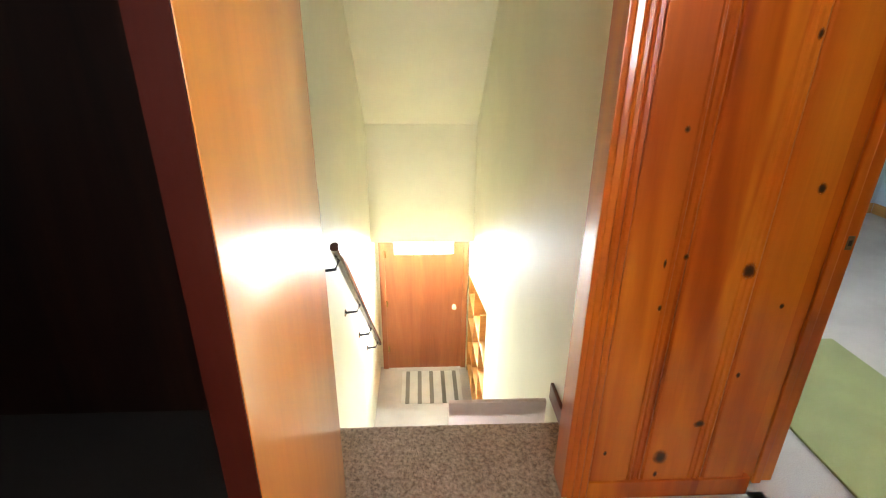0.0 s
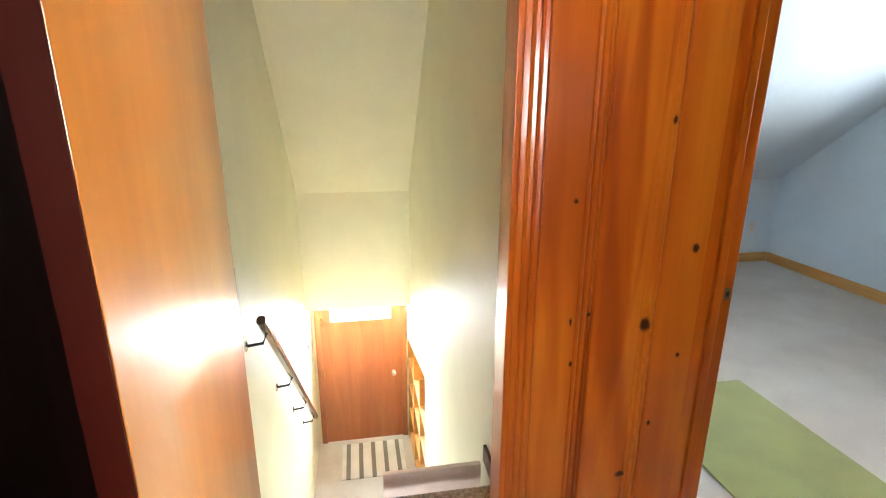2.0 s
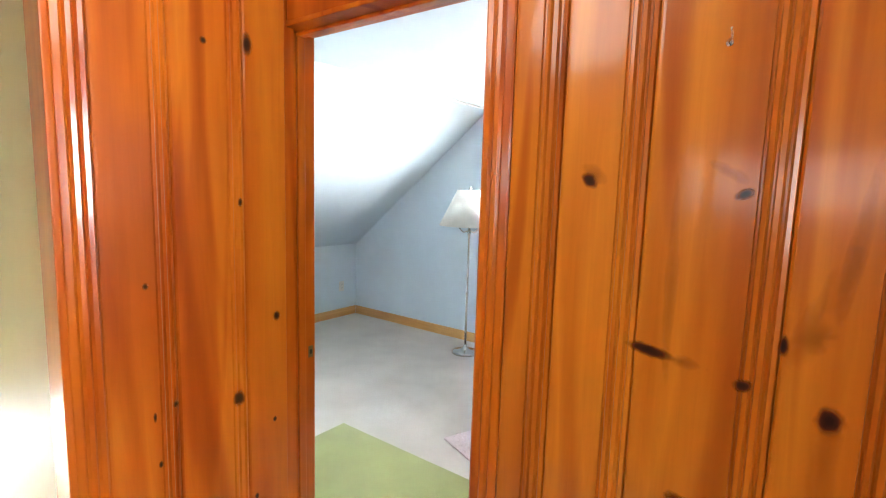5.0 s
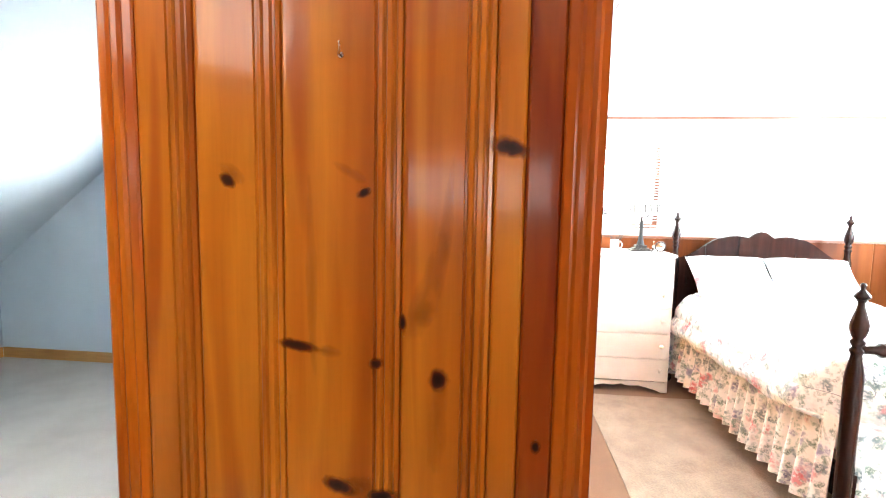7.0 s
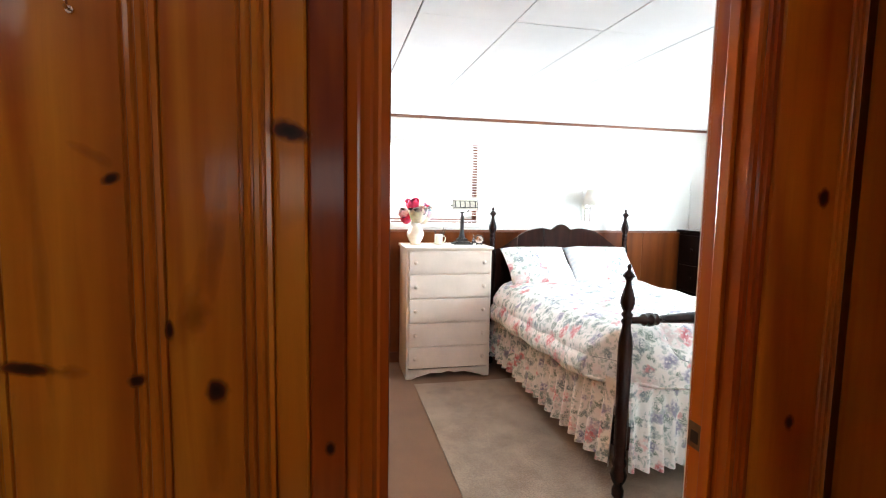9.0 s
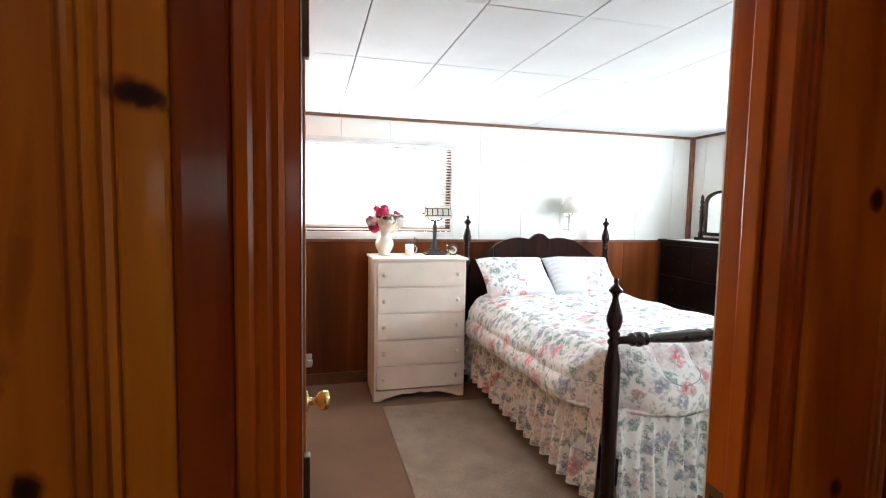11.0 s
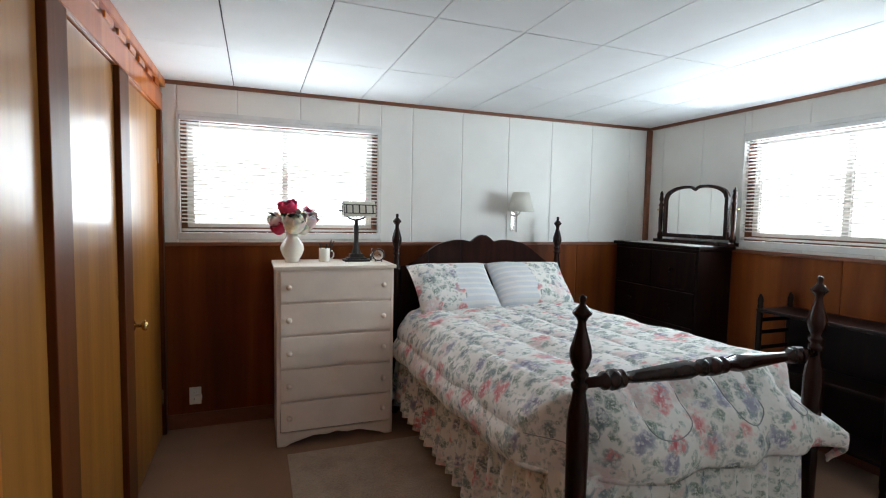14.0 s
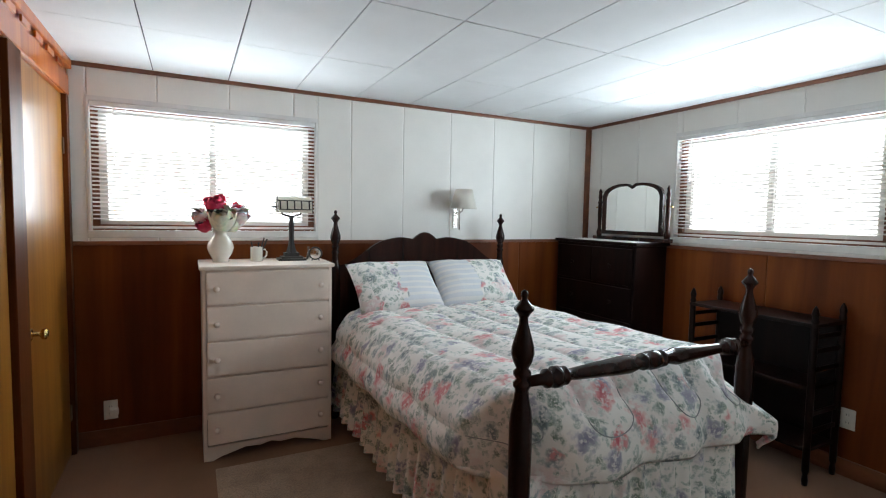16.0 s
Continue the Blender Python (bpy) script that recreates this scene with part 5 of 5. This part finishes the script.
def cloth(s, v, sink=0.0):
    """A place on the quilted cover: s across the bed, v from the pillows to the foot hem."""
    reach = FAR - FOOT
    along = min(1.0, v / reach)
    past = abs(s) - HALF
    out_x, down_x = rolled(past)
    out_y, down_y = rolled(v - reach)
    x = math.copysign(min(abs(s), HALF - ROLL) + out_x, s)
    y = FAR - min(v, reach - ROLL) - out_y
    down = (down_x ** 2.4 + down_y ** 2.4) ** (1 / 2.4)
    hang = max(0.0, down - 0.06)
    bulge = 0.055 * math.sin(min(1, hang / 0.30) * 2.4)
    n1 = noise.noise(Vector((s * 3.1, v * 3.1, 2))) + 0.5 * noise.noise(Vector((s * 8, v * 8, 5)))
    open_end = min(1.0, max(0.0, (reach + DROP - 0.15 - v) / 0.05)) * min(1.0, max(0.0, (HALF + DROP - 0.05 - abs(s)) / 0.05))
    puff = 1 - (1 - abs(math.sin(math.pi * s / PITCH)) ** 0.42) * open_end
    edge = min(1.0, max(0.0, (reach + DROP - v) / 0.04), max(0.0, (HALF + DROP - abs(s)) / 0.04))
    thick = (0.024 * puff + 0.016 * n1) * (0.35 + 0.65 * edge) - sink
    turn = min(1.0, down / 0.12)
    side = down_x / (down_x + down_y + 1e-6)
    x += math.copysign((bulge + 0.010 * n1) * min(1, down_x / 0.1) + thick * turn * side, s)
    y -= (bulge * 1.5 + 0.010 * n1) * min(1, down_y / 0.1) + thick * turn * (1 - side)
    y -= 0.020 * math.sin(s * 17 + 1.0) * min(1, down_y / 0.25)
    z = 0.79 + thick * (1 - turn) - down + 0.02 * max(0.0, 1 - (s / HALF) ** 2)
    z += 0.010 * math.sin(v * 14 + s * 3) * min(1, hang / 0.2) + 0.065 * along ** 2
    if x > 0:
        x *= 1 - 0.235 * along ** 3
    # the corners are tucked in behind the foot posts; the far one flares out again at its hem
    near = 0.15 - (x + ox) - (y + oy)
    push = 0.25 * (near + math.sqrt(near * near + 0.0012))
    x, y = x + push, y + push
    flare = min(1.0, max(0.0, (0.74 - z) / 0.12))
    near = 0.11 - 0.30 * flare - (ox - 0.195 - x) - (y + oy - 0.030)
    push = 0.25 * (near + math.sqrt(near * near + 0.0012))
    x, y = x - push, y + push
    return Vector((x, y, z))


def comforter():
    """A quilted cover laid over the mattress, hanging at both sides and the foot, with rounded channels."""
    bm = bmesh.new()
    nu, nv = 192, 150
    width = HALF + DROP
    length = FAR - FOOT + DROP
    grid = [[bm.verts.new(cloth(-width + 2 * width * i / nu, length * j / nv)) for i in range(nu + 1)] for j in range(nv + 1)]
    for p_, q_ in zip(grid, grid[1:]):
        for i in range(nu):
            bm.faces.new((p_[i], p_[i + 1], q_[i + 1], q_[i]))
    r = bmesh.ops.extrude_face_region(bm, geom=bm.faces[:])
    bmesh.ops.translate(bm, verts=[v for v in r["geom"] if isinstance(v, bmesh.types.BMVert)], vec=(0, 0, -0.012))
    return bm


cf = thing("comforter", ((BX0 + BX1) / 2, (BY0 + BY1) / 2, 0.0), "quilted comforter printed with pink roses and grey-blue flowers", "comforter")
part("quilt", comforter(), FLORAL, cf, smooth=True)
end = FAR - FOOT + DROP - 0.17
for k in (-4, -2, 0, 2):
    s0, s1 = k * PITCH, (k + 1) * PITCH
    way = [(s0, 0.02 + (end - 0.02) * i / 60) for i in range(61)]
    way += [((s0 + s1) / 2 - PITCH / 2 * math.cos(a), end + 0.05 * math.sin(a)) for a in [math.pi * i / 12 for i in range(1, 12)]]
    way += [(s1, 0.02 + (end - 0.02) * (60 - i) / 60) for i in range(61)]
    part("seam", tube([cloth(s, v, -0.0035) for s, v in way], 0.0021, 5), SEAM, cf)
width, length = HALF + DROP, FAR - FOOT + DROP
rim = [(-width, length * i / 80) for i in range(81)] + [(-width + 2 * width * i / 80, length) for i in range(1, 81)] + [(width, length * (80 - i) / 80) for i in range(1, 81)]
part("hem", tube([cloth(s, v, 0.006) for s, v in rim], 0.010, 7), FLORAL, cf, smooth=True)


def ruffle(a, b, out, z0, z1, waves):
    """A gathered valance from a to b, folds deepening towards the hem."""
    bm = bmesh.new()
    a, b, out = Vector(a), Vector(b), Vector(out)
    n = waves * 10
    rows = []
    for j in range(7):
        s = j / 6
        row = []
        for i in range(n + 1):
            u = i / n
            ph = u * waves * 2 * math.pi + 1.4 * noise.noise(Vector((u * 14, 0, 3)))
            amp = (0.006 + 0.040 * s) * (0.7 + 0.6 * noise.noise(Vector((u * 22, 1, 1))))
            q = a.lerp(b, u) + out * (amp * math.sin(ph) + 0.03 * s)
            row.append(bm.verts.new((q.x, q.y, z1 + (z0 - z1) * s + 0.012 * s * noise.noise(Vector((u * 17, 5, 0))))))
        rows.append(row)
    for p_, q_ in zip(rows, rows[1:]):
        for i in range(n):
            bm.faces.new((p_[i], p_[i + 1], q_[i + 1], q_[i]))
    return bm


bs = thing("bed_skirt", ((BX0 + BX1) / 2, (BY0 + BY1) / 2, 0.0), "gathered bed skirt in the same rose print", "bed skirt")
part("ruffle", ruffle((-ox + 0.0, oy - 0.08, 0), (-ox + 0.0, -oy + 0.06, 0), (-1, 0, 0), 0.14, 0.60, 19), FLORAL, bs, smooth=True)
part("ruffle", ruffle((-ox + 0.05, -oy + 0.025, 0), (ox - 0.25, -oy + 0.025, 0), (0, -1, 0), 0.14, 0.60, 13), FLORAL, bs, smooth=True)
part("ruffle", ruffle((ox - 0.17, -oy + 0.06, 0), (ox + 0.02, oy - 0.08, 0), (1, 0, 0), 0.14, 0.60, 19), FLORAL, bs, smooth=True)


def pillow_mesh(w, d, h):
    """A filled sham with flat pointed corners."""
    bm = bmesh.new()
    n = 22
    for sgn in (1, -1):
        rows = []
        for j in range(n + 1):
            row = []
            for i in range(n + 1):
                u, v = -1 + 2 * i / n, -1 + 2 * j / n
                t_ = max(0, (1 - u ** 4) * (1 - v ** 4)) ** 0.55
                sx = 1 - 0.07 * (1 - u * u) * v * v
                row.append(bm.verts.new((u * w / 2 * (1 - 0.06 * (1 - v * v)), v * d / 2 * (1 - 0.06 * (1 - u * u)), sgn * h / 2 * t_ + 0.010 * noise.noise(Vector((u * 3, v * 3, sgn)))* t_)))
            rows.append(row)
        for p_, q_ in zip(rows, rows[1:]):
            for i in range(n):
                bm.faces.new((p_[i], p_[i + 1], q_[i + 1], q_[i]))
    bmesh.ops.remove_doubles(bm, verts=bm.verts[:], dist=0.0008)
    return bm


for x, rz, cloth in ((1.998, 4, SHAM_A), (2.598, -4, SHAM_B)):
    pl = thing("pillow", pose(x, 3.15, 0.945, 44, 0, rz), "plump pillow in a striped rose-print sham", "pillow", "pillows on the bed")
    part("sham", pillow_mesh(0.62, 0.42, 0.18), cloth, pl, smooth=True)

# ---- swing-arm wall lamp ----
wl = thing("wall_lamp", (2.665, FY - 0.02, 1.42), "nickel swing-arm wall lamp with an ivory shade", "wall lamp")
part("backplate", box(-0.02, 0.0, -0.09, 0.02, 0.02, 0.09, 0.004), CHROME, wl)
part("arm", tube([(0, 0.0, 0.03), (0, -0.06, 0.03), (0.0, -0.11, 0.05), (0.0, -0.13, 0.10)], 0.006, 8), CHROME, wl)
part("stem", tube([(0.0, -0.06, -0.10), (0.0, -0.06, 0.06)], 0.007, 8), CHROME, wl)
bm = lathe([(0.105, 0.065), (0.066, 0.215)], 30)
bmesh.ops.delete(bm, geom=[fc for fc in bm.faces if len(fc.verts) > 4], context="FACES")
bmesh.ops.solidify(bm, geom=bm.faces[:], thickness=0.002)
part("shade", bm, SHADE, wl, "ivory fabric shade", smooth=True).location = (0.0, -0.13, 0)

# ---- dark dresser with swing mirror ----
dr = thing("dresser", (3.86, 3.10, 0.002), "tall dark mahogany dresser in the room corner", "dresser")
part("body", box(-0.165, -0.44, 0.10, 0.17, 0.43, 1.225, 0.006), EBONY, dr)
part("top", box(-0.19, -0.465, 1.225, 0.175, 0.445, 1.25, 0.006), EBONY, dr)
for x, y in ((-0.14, -0.41), (-0.14, 0.40), (0.14, -0.41), (0.14, 0.40)):
    part("leg", lathe([(0.018, 0), (0.026, 0.04), (0.020, 0.07), (0.028, 0.10)], 12), EBONY, dr).location = (x, y, 0)
for z0, z1, cut in ((0.14, 0.38, 0), (0.40, 0.64, 0), (0.66, 0.90, 0), (0.92, 1.20, 1)):
    for y0, y1 in (((-0.42, -0.005), (0.005, 0.41)) if cut else ((-0.42, 0.41),)):
        dw = part("drawer", box(-0.178, y0, z0, -0.160, y1, z1, 0.005), EBONY, dr)
        for yk in ((y0 + y1) / 2,) if cut else (y0 + 0.2, y1 - 0.2):
            part("knob", lathe([(0.010, 0), (0.008, -0.008), (0.017, -0.018), (0.012, -0.028)], 12, "x"), EBONY, dw).location = (-0.178, yk, (z0 + z1) / 2)
runner = thing("lace_runner", (3.86, 3.06, 1.252), "white lace runner lying on the dresser", "runner")
bm = bmesh.new()
out = []
for k in range(40):
    u = k / 40 * 4
    s_, f_ = int(u), u - int(u)
    cs = [(-0.185, -0.38), (0.10, -0.38), (0.10, 0.36), (-0.185, 0.36)]
    a, b = Vector(cs[s_]), Vector(cs[(s_ + 1) % 4])
    q = a.lerp(b, f_) * (1 + 0.02 * math.sin(k * 2.4))
    out.append((q.x, q.y))
part("cloth", extruded(out, 0.004, "z"), LINEN, runner)
mr = thing("dresser_mirror", (3.93, 2.93, 1.256), "swing mirror in a scrolled dark frame between turned posts", "mirror")
half = []
for k in range(31):
    u = -1 + 2 * k / 30
    a = abs(u)
    z = 0.36 + 0.10 * math.sqrt(max(0, 1 - ((a - 0.30) / 0.70) ** 2)) if a > 0.08 else 0.452 + 0.018 * math.cos(a / 0.08 * 1.57) * (-1)
    half.append((u * 0.305, z))
outer = [(0.305, 0.045), (-0.305, 0.045)] + half
inner = [(u * 0.90, 0.045 + 0.03 + (v - 0.045) * 0.875) for u, v in outer]
bm = bmesh.new()
va = [[bm.verts.new((x, u, v)) for u, v in pts] for x, pts in ((-0.014, outer), (-0.014, inner), (0.012, outer), (0.012, inner))]
k = len(outer)
for i in range(k):
    j = (i + 1) % k
    bm.faces.new((va[0][i], va[0][j], va[1][j], va[1][i])), bm.faces.new((va[2][i], va[2][j], va[3][j], va[3][i]))
    bm.faces.new((va[0][i], va[0][j], va[2][j], va[2][i])), bm.faces.new((va[1][i], va[1][j], va[3][j], va[3][i]))
part("frame", bm, MAHOGANY, mr)
part("glass", extruded(inner, 0.004, "x", -0.004), MIRROR, mr, "silvered mirror glass")
part("base_bar", box(-0.06, -0.36, 0, 0.05, 0.36, 0.028, 0.005), MAHOGANY, mr)
for y in (-0.345, 0.345):
    part("upright", lathe([(0.020, 0.028), (0.024, 0.06), (0.014, 0.09), (0.018, 0.20), (0.016, 0.30), (0.022, 0.31), (0.012, 0.33), (0.018, 0.36), (0.012, 0.39), (0.016, 0.40), (0.003, 0.43)], 14), MAHOGANY, mr, smooth=True).location = (0, y, 0)
    part("pivot", tube([(0, y * 0.9, 0.27), (0, y * 1.12, 0.27)], 0.006, 8), BRASS, mr)

# ---- small rack with finials by the wall ----
rk = thing("spindle_rack", (3.86, 1.83, 0.002), "dark wooden rack with turned posts and slatted ends", "rack")
for x in (-0.14, 0.14):
    for y in (-0.36, 0.36):
        part("post", lathe([(0.014, 0.0), (0.016, 0.03), (0.012, 0.06), (0.018, 0.08), (0.018, 0.86), (0.012, 0.88), (0.020, 0.90), (0.014, 0.915), (0.019, 0.94), (0.012, 0.965), (0.003, 0.982)], 12), EBONY, rk, smooth=True).location = (x, y, 0)
part("shelf", box(-0.155, -0.375, 0.865, 0.155, 0.375, 0.885, 0.004), EBONY, rk)
part("shelf", box(-0.14, -0.36, 0.18, 0.14, 0.36, 0.20, 0.003), EBONY, rk)
part("shelf", box(-0.14, -0.36, 0.52, 0.14, 0.36, 0.54, 0.003), EBONY, rk)
part("back_panel", box(0.125, -0.345, 0.20, 0.138, 0.345, 0.86), EBONY, rk)
for y in (-0.36, 0.36):
    for z in (0.28, 0.38, 0.62, 0.72, 0.80):
        part("slat", box(-0.13, y - 0.006, z, 0.13, y + 0.006, z + 0.025, 0.003), EBONY, rk)
for x in (-0.14, 0.14):
    for y in (-0.36, 0.36):
        part("caster", lathe([(0.012, -0.008), (0.014, 0.0), (0.012, 0.008)], 12, "x"), CHROME, rk).location = (x, y, 0.013)
